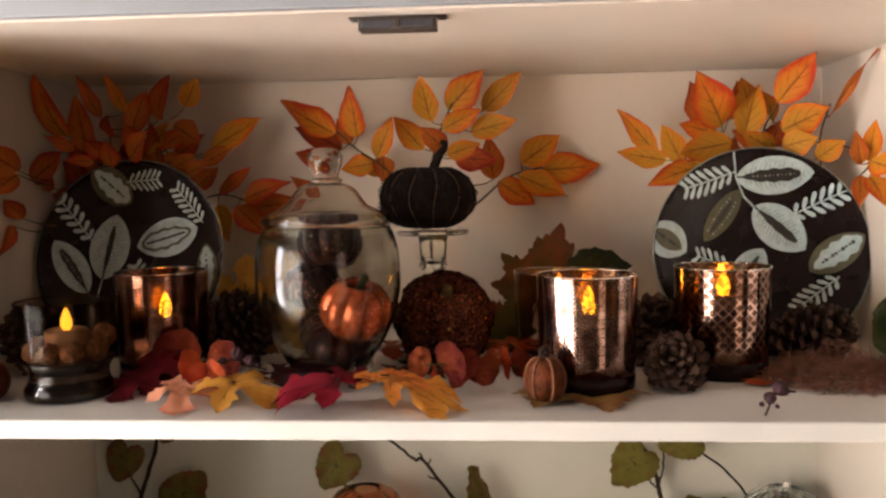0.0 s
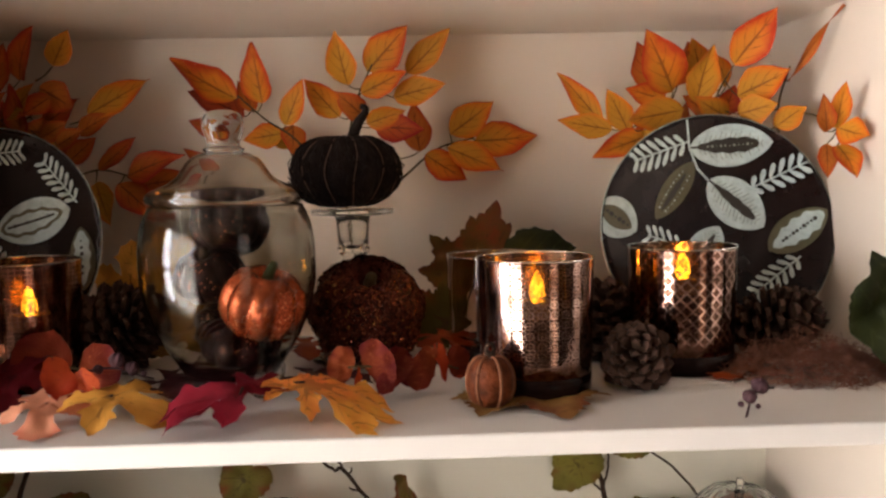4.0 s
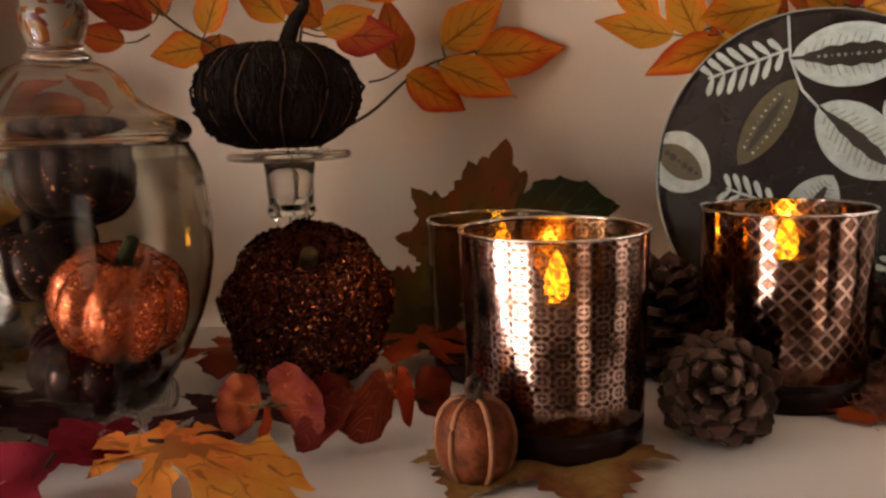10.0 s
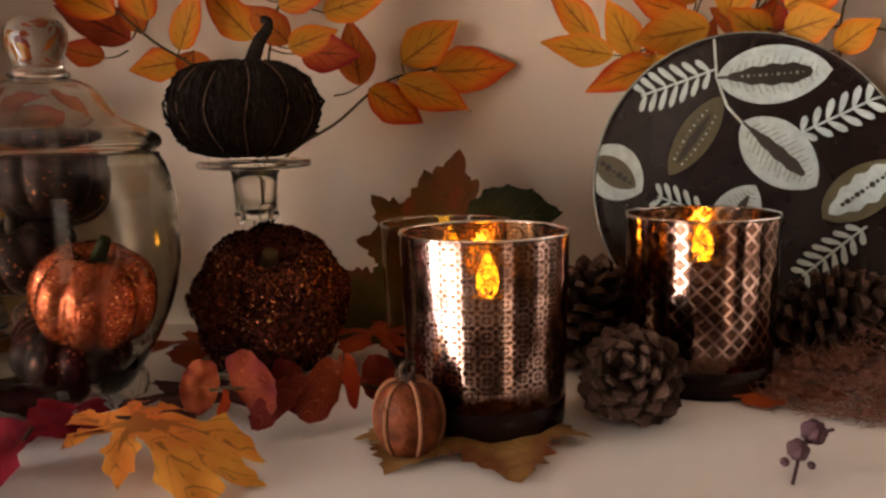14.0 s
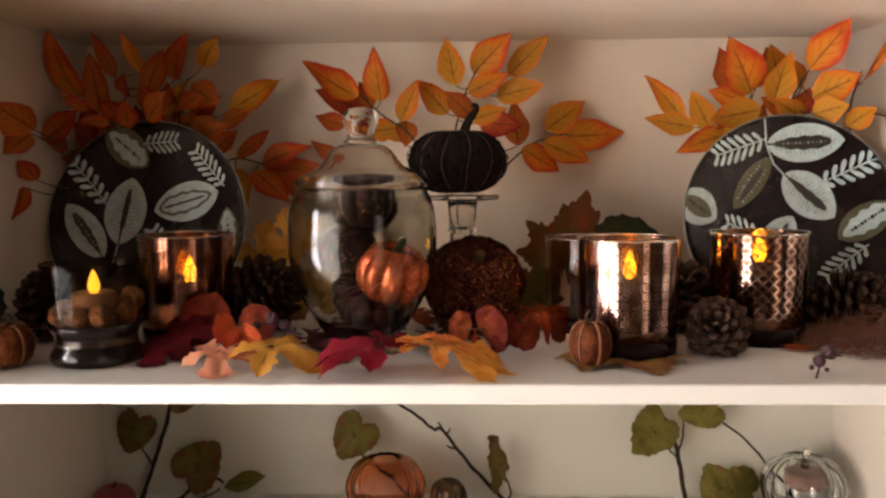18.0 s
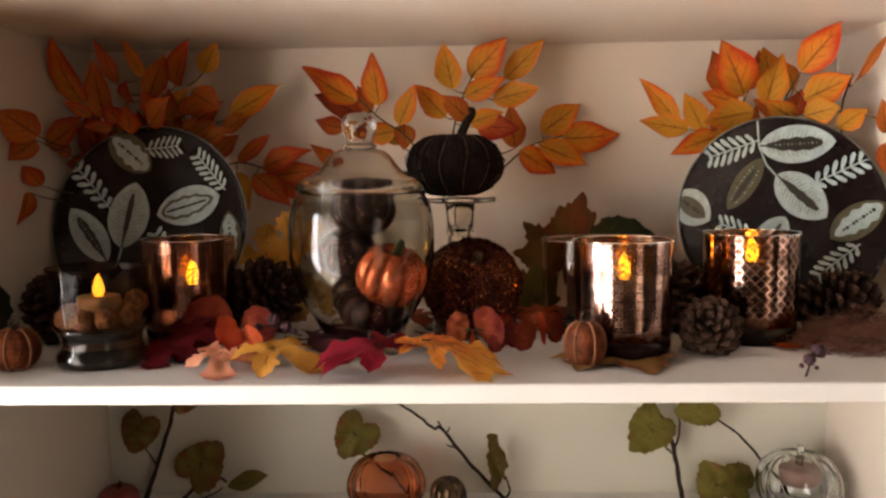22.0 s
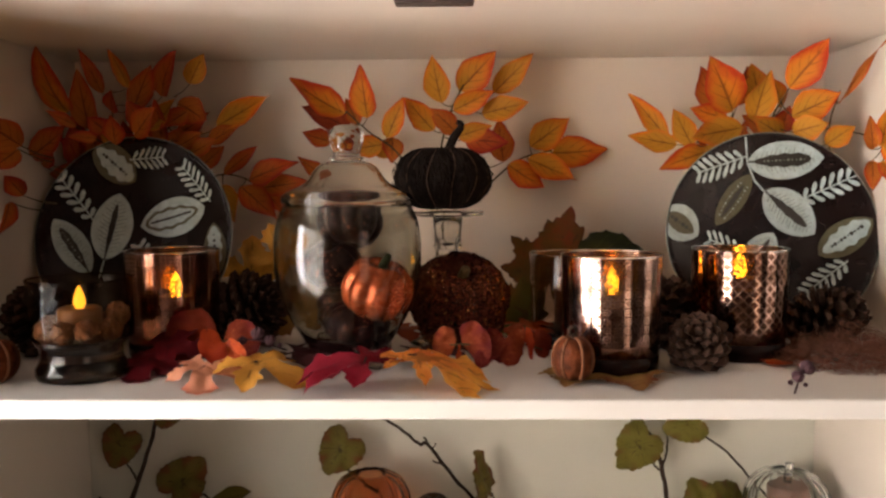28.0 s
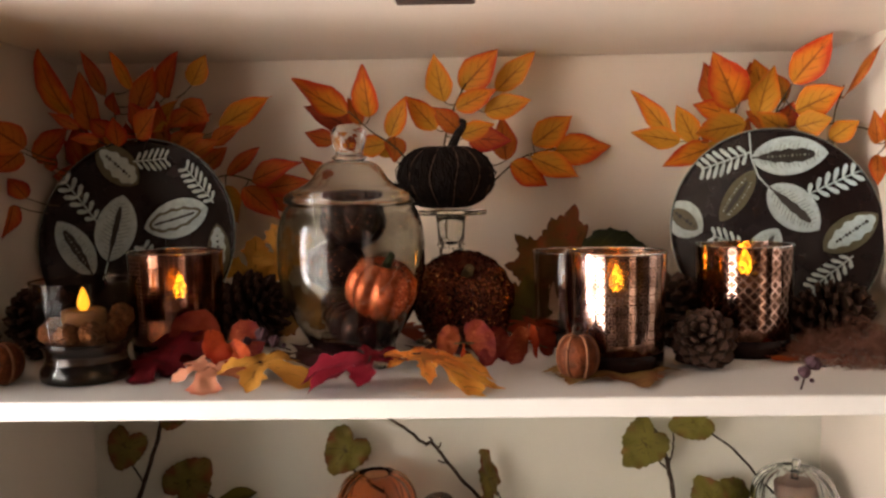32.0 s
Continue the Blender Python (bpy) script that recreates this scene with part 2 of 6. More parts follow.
def mercury(name, pattern, across, up, copper=(0.78, 0.57, 0.49), tint=(0.50, 0.34, 0.15), dullness=(0.24, 0.165, 0.14)):
    """Copper-mirrored glass with an etched pattern in the coating. UV u goes round once, v from foot to rim."""
    m, n, l, p = nodes_of(name)
    uv = n.new("ShaderNodeUVMap")
    sep = n.new("ShaderNodeSeparateXYZ")
    l.new(uv.outputs[0], sep.inputs[0])
    u = calc(n, l, "MULTIPLY", sep.outputs[0], across)
    v = calc(n, l, "MULTIPLY", sep.outputs[1], up)
    fu = calc(n, l, "ABSOLUTE", calc(n, l, "SUBTRACT", calc(n, l, "FRACT", u), 0.5))
    fv = calc(n, l, "ABSOLUTE", calc(n, l, "SUBTRACT", calc(n, l, "FRACT", v), 0.5))
    if pattern == "flower":
        r = calc(n, l, "SQRT", calc(n, l, "ADD", calc(n, l, "MULTIPLY", fu, fu), calc(n, l, "MULTIPLY", fv, fv)))
        ring = calc(n, l, "LESS_THAN", calc(n, l, "ABSOLUTE", calc(n, l, "SUBTRACT", r, 0.34)), 0.085)
        diag = calc(n, l, "LESS_THAN", calc(n, l, "ABSOLUTE", calc(n, l, "SUBTRACT", fu, fv)), 0.06)
        heart = calc(n, l, "LESS_THAN", r, 0.12)
        cross = calc(n, l, "LESS_THAN", calc(n, l, "MINIMUM", fu, fv), 0.035)
        hole = calc(n, l, "MAXIMUM", calc(n, l, "MAXIMUM", ring, heart), calc(n, l, "MAXIMUM", cross, calc(n, l, "MULTIPLY", diag, calc(n, l, "GREATER_THAN", r, 0.34))))
    elif pattern == "diamond":
        d = calc(n, l, "ADD", fu, fv)
        hole = calc(n, l, "LESS_THAN", calc(n, l, "ABSOLUTE", calc(n, l, "SUBTRACT", d, 0.5)), 0.12)
    else:
        d = calc(n, l, "MAXIMUM", fu, fv)
        hole = calc(n, l, "GREATER_THAN", d, 0.39)
    worn = add_noise(n, l, 55.0, 5.0)
    fade = ramp(n, l, worn.outputs["Fac"], [(0.36, (0.25,) * 3), (0.6, (1.0,) * 3)])
    low = ramp(n, l, sep.outputs[1], [(0.10, (0.0,) * 3), (0.18, (1.0,) * 3)])
    hole = calc(n, l, "MULTIPLY", calc(n, l, "MULTIPLY", hole, fade.outputs[0]), low.outputs[0])
    tone = ramp(n, l, add_noise(n, l, 120.0, 5.0).outputs["Fac"], [(0.35, tuple(c * 0.6 for c in copper)), (0.6, copper)])
    dull = mixc(n, l, 1.0, tone.outputs[0], dullness, "MULTIPLY")
    l.new(mixc(n, l, hole, dull, tone.outputs[0]), p.inputs["Base Color"])
    p.inputs["Metallic"].default_value = 1.0
    q = ramp(n, l, add_noise(n, l, 90.0, 5.0).outputs["Fac"], [(0.3, (0.05,) * 3), (0.75, (0.24,) * 3)])
    l.new(q.outputs[0], p.inputs["Roughness"])
    bump(n, l, p, calc(n, l, "MULTIPLY_ADD", hole, 0.4, add_noise(n, l, 30.0, 2.0).outputs["Fac"]), 0.05, 0.002)
    clear = n.new("ShaderNodeBsdfTransparent")
    clear.inputs[0].default_value = (*tint, 1)
    mx = n.new("ShaderNodeMixShader")  # bare amber glass shows between the lines of the mirror coat
    speck = ramp(n, l, add_noise(n, l, 330.0, 4.0).outputs["Fac"], [(0.44, (0.30,) * 3), (0.60, (1.15,) * 3)])
    l.new(calc(n, l, "MULTIPLY", calc(n, l, "MULTIPLY_ADD", hole, -0.34, 0.36), speck.outputs[0]), mx.inputs[0])
    l.new(p.outputs[0], mx.inputs[1])
    l.new(clear.outputs[0], mx.inputs[2])
    l.new(mx.outputs[0], n["Material Output"].inputs[0])
    return m


def glow(name, color, strength):
    m, n, l, p = nodes_of(name)
    p.inputs["Base Color"].default_value = (*color, 1)
    p.inputs["Emission Color"].default_value = (*color, 1)
    p.inputs["Emission Strength"].default_value = strength
    p.inputs["Roughness"].default_value = 0.3
    return m


def glitter(name, dark, light, cells=750.0, rough=0.30, metal=0.75, spec=0.5, spark_from=0.95, spark_tone=None):
    """Crushed-glass glitter: each grain has its own tilt and tone."""
    m, n, l, p = nodes_of(name)
    tc = n.new("ShaderNodeTexCoord")
    vo = n.new("ShaderNodeTexVoronoi")
    vo.inputs["Scale"].default_value = cells
    l.new(tc.outputs["Object"], vo.inputs["Vector"])
    sep = n.new("ShaderNodeSeparateColor")
    l.new(vo.outputs["Color"], sep.inputs[0])
    big = add_noise(n, l, 60.0, 4.0)
    g = calc(n, l, "ADD", calc(n, l, "MULTIPLY", sep.outputs[0], 0.6), calc(n, l, "MULTIPLY", big.outputs["Fac"], 0.4))
    r = ramp(n, l, g, [(0.25, dark), (0.75, light)])
    p.inputs["Specular IOR Level"].default_value = spec
    spark = calc(n, l, "GREATER_THAN", sep.outputs[2], spark_from)
    l.new(mixc(n, l, spark, r.outputs[0], spark_tone or tuple(min(1.0, c * 2.6 + 0.06) for c in light)), p.inputs["Base Color"])
    p.inputs["Metallic"].default_value, p.inputs["Roughness"].default_value = metal, rough
    bump(n, l, p, sep.outputs[1], 0.9, 0.0016)
    return m


def sheer(name, base, see):
    """Thin curtain cloth that lets part of the daylight straight through."""
    m, n, l, p = nodes_of(name)
    soft, clear, mx = n.new("ShaderNodeBsdfTranslucent"), n.new("ShaderNodeBsdfTransparent"), n.new("ShaderNodeMixShader")
    weave = ramp(n, l, add_noise(n, l, 60.0, 4.0).outputs["Fac"], [(0.3, tuple(c * 0.9 for c in base)), (0.7, base)])
    l.new(weave.outputs[0], soft.inputs[0])
    mx.inputs[0].default_value = see
    l.new(soft.outputs[0], mx.inputs[1])
    l.new(clear.outputs[0], mx.inputs[2])
    l.new(mx.outputs[0], n["Material Output"].inputs[0])
    return m


SHEER = sheer("sheer_white_curtain_cloth", (0.62, 0.57, 0.50), 0.10)
def flakes(name, stops, rough=0.22, metal=0.8):
    """Loose sequin flakes, each with its own tone."""
    m, n, l, p = nodes_of(name)
    geo = n.new("ShaderNodeNewGeometry")
    r = ramp(n, l, geo.outputs["Random Per Island"], stops)
    patch = ramp(n, l, add_noise(n, l, 45.0, 3.0).outputs["Fac"], [(0.38, (0.55,) * 3), (0.62, (1.25,) * 3)])
    l.new(mixc(n, l, 1.0, r.outputs[0], patch.outputs[0], "MULTIPLY"), p.inputs["Base Color"])
    p.inputs["Metallic"].default_value, p.inputs["Roughness"].default_value = metal, rough
    return m


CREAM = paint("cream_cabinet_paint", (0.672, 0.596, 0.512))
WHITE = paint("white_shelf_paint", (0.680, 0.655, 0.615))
# Cabinet cream toned down for the sides; weaker light there is put into colour
SIDE_SHADED = paint("cream_paint_side_shaded", (0.595, 0.525, 0.448))
# Upper board warmer and lighter: warm bounce and stronger light put into its colour
BACK_WARM_LIT = paint("back_paint_warm_lit", (0.700, 0.610, 0.512), 0.5)
# Same board without the warm bounce; the colour carries the light's difference
BACK_NEUTRAL_LIT = paint("back_paint_neutral_lit", (0.612, 0.590, 0.502), 0.5)
# Out-of-view walls and ceiling darkened so the room throws little, warm fill
WALL = paint("low_bounce_wall_paint", (0.085, 0.056, 0.040), 0.7)
CEILING = paint("low_bounce_ceiling_paint", (0.18, 0.15, 0.13), 0.8)
GREY = paint("grey_cabinet_paint", (0.30, 0.32, 0.34), 0.45)
OAK = plain("oak_floor_boards", (0.26, 0.15, 0.08), 0.4, 0, 0.3, 6.0, 0.2)
BLACKMETAL = plain("brown_plastic_catch", (0.05, 0.035, 0.03), 0.4, 0, 0.3, 60.0)
STEEL = plain("dull_steel", (0.10, 0.10, 0.115), 0.42, 0.7, 0.2, 80.0)
HOLE = plain("dark_hole", (0.03, 0.025, 0.02), 0.8)
SLEEVE = thin_glass("thin_lid_collar_glass", (0.95, 0.95, 0.93), 0.45)
THICK = glass("thick_clear_glass", (0.97, 0.985, 0.97))
JARLID = glass("apothecary_lid_glass", (0.90, 0.88, 0.83), ior=1.38, haze=0.03)
# Tint for a made-up shell that stands in for the jar's shadow
SHADOWTINT = thin_glass("jar_shadow_tint", (0.83, 0.81, 0.77), 0.0)
JARGLASS = glass("apothecary_jar_glass", (0.84, 0.84, 0.80), ior=1.33, haze=0.03)
AMBERG = glass("amber_orange_glass", (0.93, 0.50, 0.28), 0.01, 1.36)
SMOKE = thin_glass("smoky_grey_glass", (0.64, 0.54, 0.45), 0.22)
SMOKEBASE = glass("dark_amber_glass_foot", (0.22, 0.13, 0.08), 0.12)
COPPERF = mercury("copper_mirror_flower_glass", "flower", 30.0, 11.5)
COPPERD = mercury("copper_mirror_diamond_glass", "diamond", 28.0, 9.0, (0.74, 0.53, 0.45))
COPPERG = mercury("copper_mirror_grid_glass", "grid", 64.0, 24.0, (0.58, 0.37, 0.31), dullness=(0.42, 0.30, 0.26))
BROWNVOTIVE = thin_glass("clear_brown_votive_glass", (0.76, 0.62, 0.53), 0.9)
COPPERBASE = plain("copper_mirror_glass_foot", (0.011, 0.005, 0.004), 0.2, 0, 0.5, 60.0, spec=0.10)
FLAME = glow("amber_flame_bulb", (1.0, 0.46, 0.03), 26.0)
SMALLFLAME = glow("amber_candle_bulb", (1.0, 0.44, 0.03), 2.6)
WAX = plain("ivory_plastic_tealight", (0.42, 0.29, 0.18), 0.4, 0, 0.1, 50.0, sub=0.2)
PLATE = plain("dark_brown_glazed_plate", (0.011, 0.006, 0.0055), 0.22, 0, 0.3, 30.0, spec=0.28)
PALE = plain("pale_blue_plate_paint", (0.375, 0.465, 0.468), 0.3, 0, 0.25, 130.0)
VEINPAINT = plain("grey_plate_vein_paint", (0.22, 0.25, 0.22), 0.3, 0, 0.25, 130.0)
OLIVE = plain("olive_plate_paint", (0.075, 0.070, 0.034), 0.3, 0, 0.25, 130.0)
DARKPAINT = plain("dark_plate_paint", (0.018, 0.015, 0.011), 0.3, 0, 0.2, 100.0)
TWIG = plain("brown_wrapped_twig", (0.040, 0.023, 0.015), 0.75, 0, 0.4, 150.0, 0.4, spec=0.12)
GREENTWIG = plain("olive_brown_twig", (0.075, 0.052, 0.022), 0.7, 0, 0.4, 150.0, 0.3, spec=0.12)
FALL = leaf_mat("orange_autumn_silk_leaf", (0.46, 0.215, 0.020), (0.59, 0.172, 0.013), (0.45, 0.042, 0.012), (0.12, 0.045, 0.010))
FALLRED = leaf_mat("rust_autumn_silk_leaf", (0.40, 0.12, 0.017), (0.39, 0.064, 0.012), (0.27, 0.015, 0.012), (0.09, 0.022, 0.01))
FALLDARK = leaf_mat("dark_red_autumn_silk_leaf", (0.28, 0.045, 0.015), (0.19, 0.020, 0.012), (0.12, 0.009, 0.010), (0.06, 0.010, 0.008))
YELLOW = leaf_mat("golden_silk_maple_leaf", (0.62, 0.135, 0.030), (0.74, 0.33, 0.050), (0.78, 0.50, 0.11), (0.17, 0.065, 0.015), veins=5.0, slope=0.8, ink=0.75)
MUSTARD = leaf_mat("muted_yellow_silk_maple_leaf", (0.60, 0.29, 0.05), (0.66, 0.34, 0.06), (0.64, 0.29, 0.05), (0.15, 0.07, 0.015), veins=5.0, slope=0.75, ink=0.45)
PINK = leaf_mat("peach_silk_maple_leaf", (0.72, 0.33, 0.20), (0.68, 0.24, 0.15), (0.62, 0.16, 0.09), (0.35, 0.10, 0.04), veins=5.0, slope=0.75, ink=0.3)
CRIMSON = leaf_mat("crimson_silk_oak_leaf", (0.15, 0.005, 0.013), (0.20, 0.006, 0.017), (0.13, 0.004, 0.010), (0.08, 0.003, 0.006), 0.75, veins=5.0, slope=0.75, ink=0.3)
WINE = leaf_mat("deep_wine_silk_leaf", (0.10, 0.005, 0.009), (0.085, 0.004, 0.008), (0.06, 0.003, 0.006), (0.04, 0.003, 0.004), veins=5.0, slope=0.75, ink=0.3)
PLUM = leaf_mat("dark_plum_silk_leaf", (0.05, 0.012, 0.014), (0.06, 0.014, 0.014), (0.04, 0.01, 0.01), (0.02, 0.006, 0.006))
DRIED = leaf_mat("dried_olive_brown_maple_leaf", (0.36, 0.215, 0.068), (0.27, 0.140, 0.042), (0.16, 0.048, 0.018), (0.10, 0.05, 0.018), 0.7, veins=6.0, slope=0.75, ink=0.6, blot=1.5)
GREENRED = leaf_mat("green_and_red_maple_leaf", (0.058, 0.062, 0.013), (0.095, 0.045, 0.012), (0.21, 0.020, 0.012), (0.05, 0.03, 0.012), veins=5.0, slope=0.75, ink=0.35)
DEEPGREEN = leaf_mat("deep_green_silk_leaf", (0.024, 0.027, 0.006), (0.010, 0.013, 0.0035), (0.010, 0.014, 0.004), (0.036, 0.045, 0.014))
VINEGREEN = leaf_mat("olive_green_vine_leaf", (0.15, 0.13, 0.024), (0.14, 0.105, 0.022), (0.16, 0.055, 0.018), (0.03, 0.018, 0.010), veins=4.0, slope=0.75, ink=0.6)
EUCA = leaf_mat("rust_red_eucalyptus_leaf", (0.25, 0.052, 0.015), (0.160, 0.022, 0.009), (0.11, 0.011, 0.011), (0.38, 0.11, 0.038), 0.8, veins=6.0, slope=0.9, ink=0.7, blot=0.5)
EUCADARK = leaf_mat("dark_wine_eucalyptus_leaf", (0.17, 0.024, 0.009), (0.105, 0.011, 0.007), (0.12, 0.009, 0.010), (0.22, 0.05, 0.022), 0.8, veins=6.0, slope=0.9, ink=0.7, blot=0.5)
EUCABRIGHT = leaf_mat("red_orange_eucalyptus_leaf", (0.44, 0.070, 0.018), (0.38, 0.040, 0.014), (0.26, 0.018, 0.014), (0.20, 0.03, 0.02), 0.8, veins=6.0, slope=0.9, ink=0.7, blot=0.5)
EUCAORANGE = leaf_mat("burnt_orange_eucalyptus_leaf", (0.36, 0.065, 0.011), (0.24, 0.030, 0.007), (0.14, 0.012, 0.006), (0.24, 0.045, 0.012), veins=5.0, slope=0.5, ink=0.3)
COPPERGLIT = glitter("copper_glitter", (0.25, 0.044, 0.014), (0.59, 0.120, 0.042), 800.0, 0.24, 0.6)
PLUMGLIT = glitter("plum_brown_glitter", (0.003, 0.0015, 0.0015), (0.028, 0.009, 0.008), 700.0, 0.36, 0.3, 0.12, 0.965, (0.30, 0.10, 0.055))
SEQUIN = flakes("rust_sequin", [(0.0, (0.034, 0.010, 0.008)), (0.50, (0.100, 0.024, 0.014)), (0.78, (0.25, 0.056, 0.022)), (0.965, (0.40, 0.115, 0.040)), (1.0, (0.85, 0.52, 0.18))])
OLIVESTEM = plain("dull_olive_stem", (0.075, 0.050, 0.018), 0.6, 0, 0.3, 90.0, 0.3, spec=0.2)
SEQBODY = plain("rust_brown_felt", (0.060, 0.013, 0.007), 0.8, 0, 0.4, 80.0, 0.5, spec=0.12)
MOSSY = plain("black_brown_vine_fibre", (0.014, 0.009, 0.007), 0.85, 0, 0.5, 120.0, 0.8, 0.003, spec=0.12)
WIRE = plain("tan_raffia", (0.13, 0.075, 0.050), 0.7, 0, 0.3, 200.0, spec=0.12)
PAPER = plain("brown_dried_peel", (0.105, 0.026, 0.008), 0.6, 0, 0.85, 75.0, 1.0, 0.004, spec=0.12)
CORD = plain("tan_cinnamon_cord", (0.20, 0.082, 0.040), 0.65, 0, 0.25, 200.0, 0.3, spec=0.12)
CONE = plain("brown_pine_cone_scale", (0.022, 0.011, 0.0065), 0.7, 0, 0.5, 120.0, 0.4, spec=0.12)
CONETIP = plain("pale_pine_cone_tip", (0.062, 0.033, 0.023), 0.7, 0, 0.4, 150.0, 0.3, spec=0.12)
NUT = plain("walnut_shell", (0.25, 0.125, 0.062), 0.6, 0, 0.55, 160.0, 0.9, 0.004, spec=0.2)
TANWAX = plain("tan_candle_wax", (0.34, 0.20, 0.10), 0.5, 0, 0.15, 50.0, sub=0.2)
DARKWAX = plain("dark_brown_candle_wax", (0.06, 0.025, 0.015), 0.5, 0, 0.3, 50.0, spec=0.12)
MAUVE = plain("mauve_dried_moss", (0.178, 0.077, 0.050), 0.8, 0, 0.4, 90.0, spec=0.12)
PURPLE = plain("mauve_dried_flower", (0.068, 0.034, 0.040), 0.75, 0, 0.35, 120.0, 0.4, spec=0.12)
BROWNG = plain("brown_mercury_glass", (0.085, 0.050, 0.026), 0.2, 0.8, 0.9, 70.0, 0.5)
APPLE = plain("dusty_red_apple_skin", (0.19, 0.028, 0.028), 0.4, 0, 0.3, 50.0)


# ---- mesh helpers ----
from mathutils import geometry  # noqa: E402


def P(x, y, z=0.0, rx=0, ry=0, rz=0):
    """A pose on the display shelf, whose top front edge is y = 0, z = 0."""
    return pose(x, y, z + H, rx, ry, rz)


def mesh_of(name, verts, faces, uvs=None, smooth=True):
    me = bpy.data.meshes.new(name)
    me.from_pydata([tuple(v) for v in verts], [], faces)
    if uvs is not None:
        layer = me.uv_layers.new(name="UVMap")
        for lp in me.loops:
            layer.data[lp.index].uv = uvs[lp.vertex_index]
    me.polygons.foreach_set("use_smooth", [smooth] * len(me.polygons))
    me.update()
    return me


def add_part(name, me, mat, parent=None, label="", m=None):
    ob = new(name, me)
    if mat is not None and not me.materials:
        me.materials.append(mat)
    if parent is not None:
        ob.parent = parent
    if m is not None:
        ob.matrix_basis = m
    return tagged(ob, label) if label else ob


def thing(name, m, label, category, group=""):
    ob = new(name)
    ob.empty_display_size = 0.02
    ob.matrix_world = m
    return tagged(ob, label, category, group)


def box(name, x0, x1, y0, y1, z0, z1, mat, bevel=0.0015, parent=None, label=""):
    bm = bmesh.new()
    bmesh.ops.create_cube(bm, size=1)
    bmesh.ops.scale(bm, vec=(x1 - x0, y1 - y0, z1 - z0), verts=bm.verts)
    if bevel:
        bmesh.ops.bevel(bm, geom=bm.edges[:], offset=bevel, segments=2, profile=0.5, affect="EDGES")
    me = bpy.data.meshes.new(name)
    bm.to_mesh(me)
    bm.free()
    return add_part(name, me, mat, parent, label, pose((x0 + x1) / 2, (y0 + y1) / 2, (z0 + z1) / 2))


def lathe(name, prof, n=64, ribs=0, depth=0.0, close=False):
    """Turns a profile of (radius, height) round z; ribs press grooves into it as in a pumpkin. UV: u once round, v along the profile's height."""
    zs = [z for _, z in prof]
    lo, hi = min(zs), max(zs)
    verts, uvs, faces = [], [], []
    k = len(prof)
    for i in range(n + 1):
        a = 2 * math.pi * i / n
        f = 1.0
        if ribs:
            f = 1 - depth * (1 - abs(math.cos(a * ribs / 2)))
        for r, z in prof:
            verts.append((r * f * math.cos(a), r * f * math.sin(a), z))
            uvs.append((i / n, (z - lo) / (hi - lo + 1e-9)))
    for i in range(n):
        for j in range(k - 1 if not close else k):
            b = (j + 1) % k
            faces.append((i * k + j, (i + 1) * k + j, (i + 1) * k + b, i * k + b))
    me = mesh_of(name, verts, faces, uvs)
    bm = bmesh.new()
    bm.from_mesh(me)
    bmesh.ops.remove_doubles(bm, verts=bm.verts, dist=1e-6)
    bm.to_mesh(me)
    bm.free()
    return me


def tube_data(pts, radii, n=7):
    pts = [Vector(p) for p in pts]
    verts, faces = [], []
    up = Vector((0.3, 0.2, 1)).normalized()
    for i, p in enumerate(pts):
        d = (pts[min(i + 1, len(pts) - 1)] - pts[max(i - 1, 0)]).normalized()
        s = d.cross(up)
        s = s.normalized() if s.length > 1e-3 else Vector((1, 0, 0))
        t = s.cross(d).normalized()
        r = radii[i] if isinstance(radii, (list, tuple)) else radii
        for k in range(n):
            a = 2 * math.pi * k / n
            verts.append(p + (s * math.cos(a) + t * math.sin(a)) * r)
    for i in range(len(pts) - 1):
        for k in range(n):
            b = (k + 1) % n
            faces.append((i * n + k, i * n + b, (i + 1) * n + b, (i + 1) * n + k))
    faces.append(tuple(range(n - 1, -1, -1)))
    faces.append(tuple((len(pts) - 1) * n + k for k in range(n)))
    return verts, faces


def tube(name, pts, radii, n=7):
    return mesh_of(name, *tube_data(pts, radii, n))


def curve_pts(pts, steps=6):
    """A smooth line through a few points (Catmull-Rom)."""
    p = [Vector(q) for q in pts]
    p = [2 * p[0] - p[1]] + p + [2 * p[-1] - p[-2]]
    out = []
    for i in range(1, len(p) - 2):
        for s in range(steps):
            t = s / steps
            a, b, c, d = p[i - 1], p[i], p[i + 1], p[i + 2]
            out.append(0.5 * (2 * b + (c - a) * t + (2 * a - 5 * b + 4 * c - d) * t * t + (3 * b - a - 3 * c + d) * t ** 3))
    out.append(p[-2])
    return out


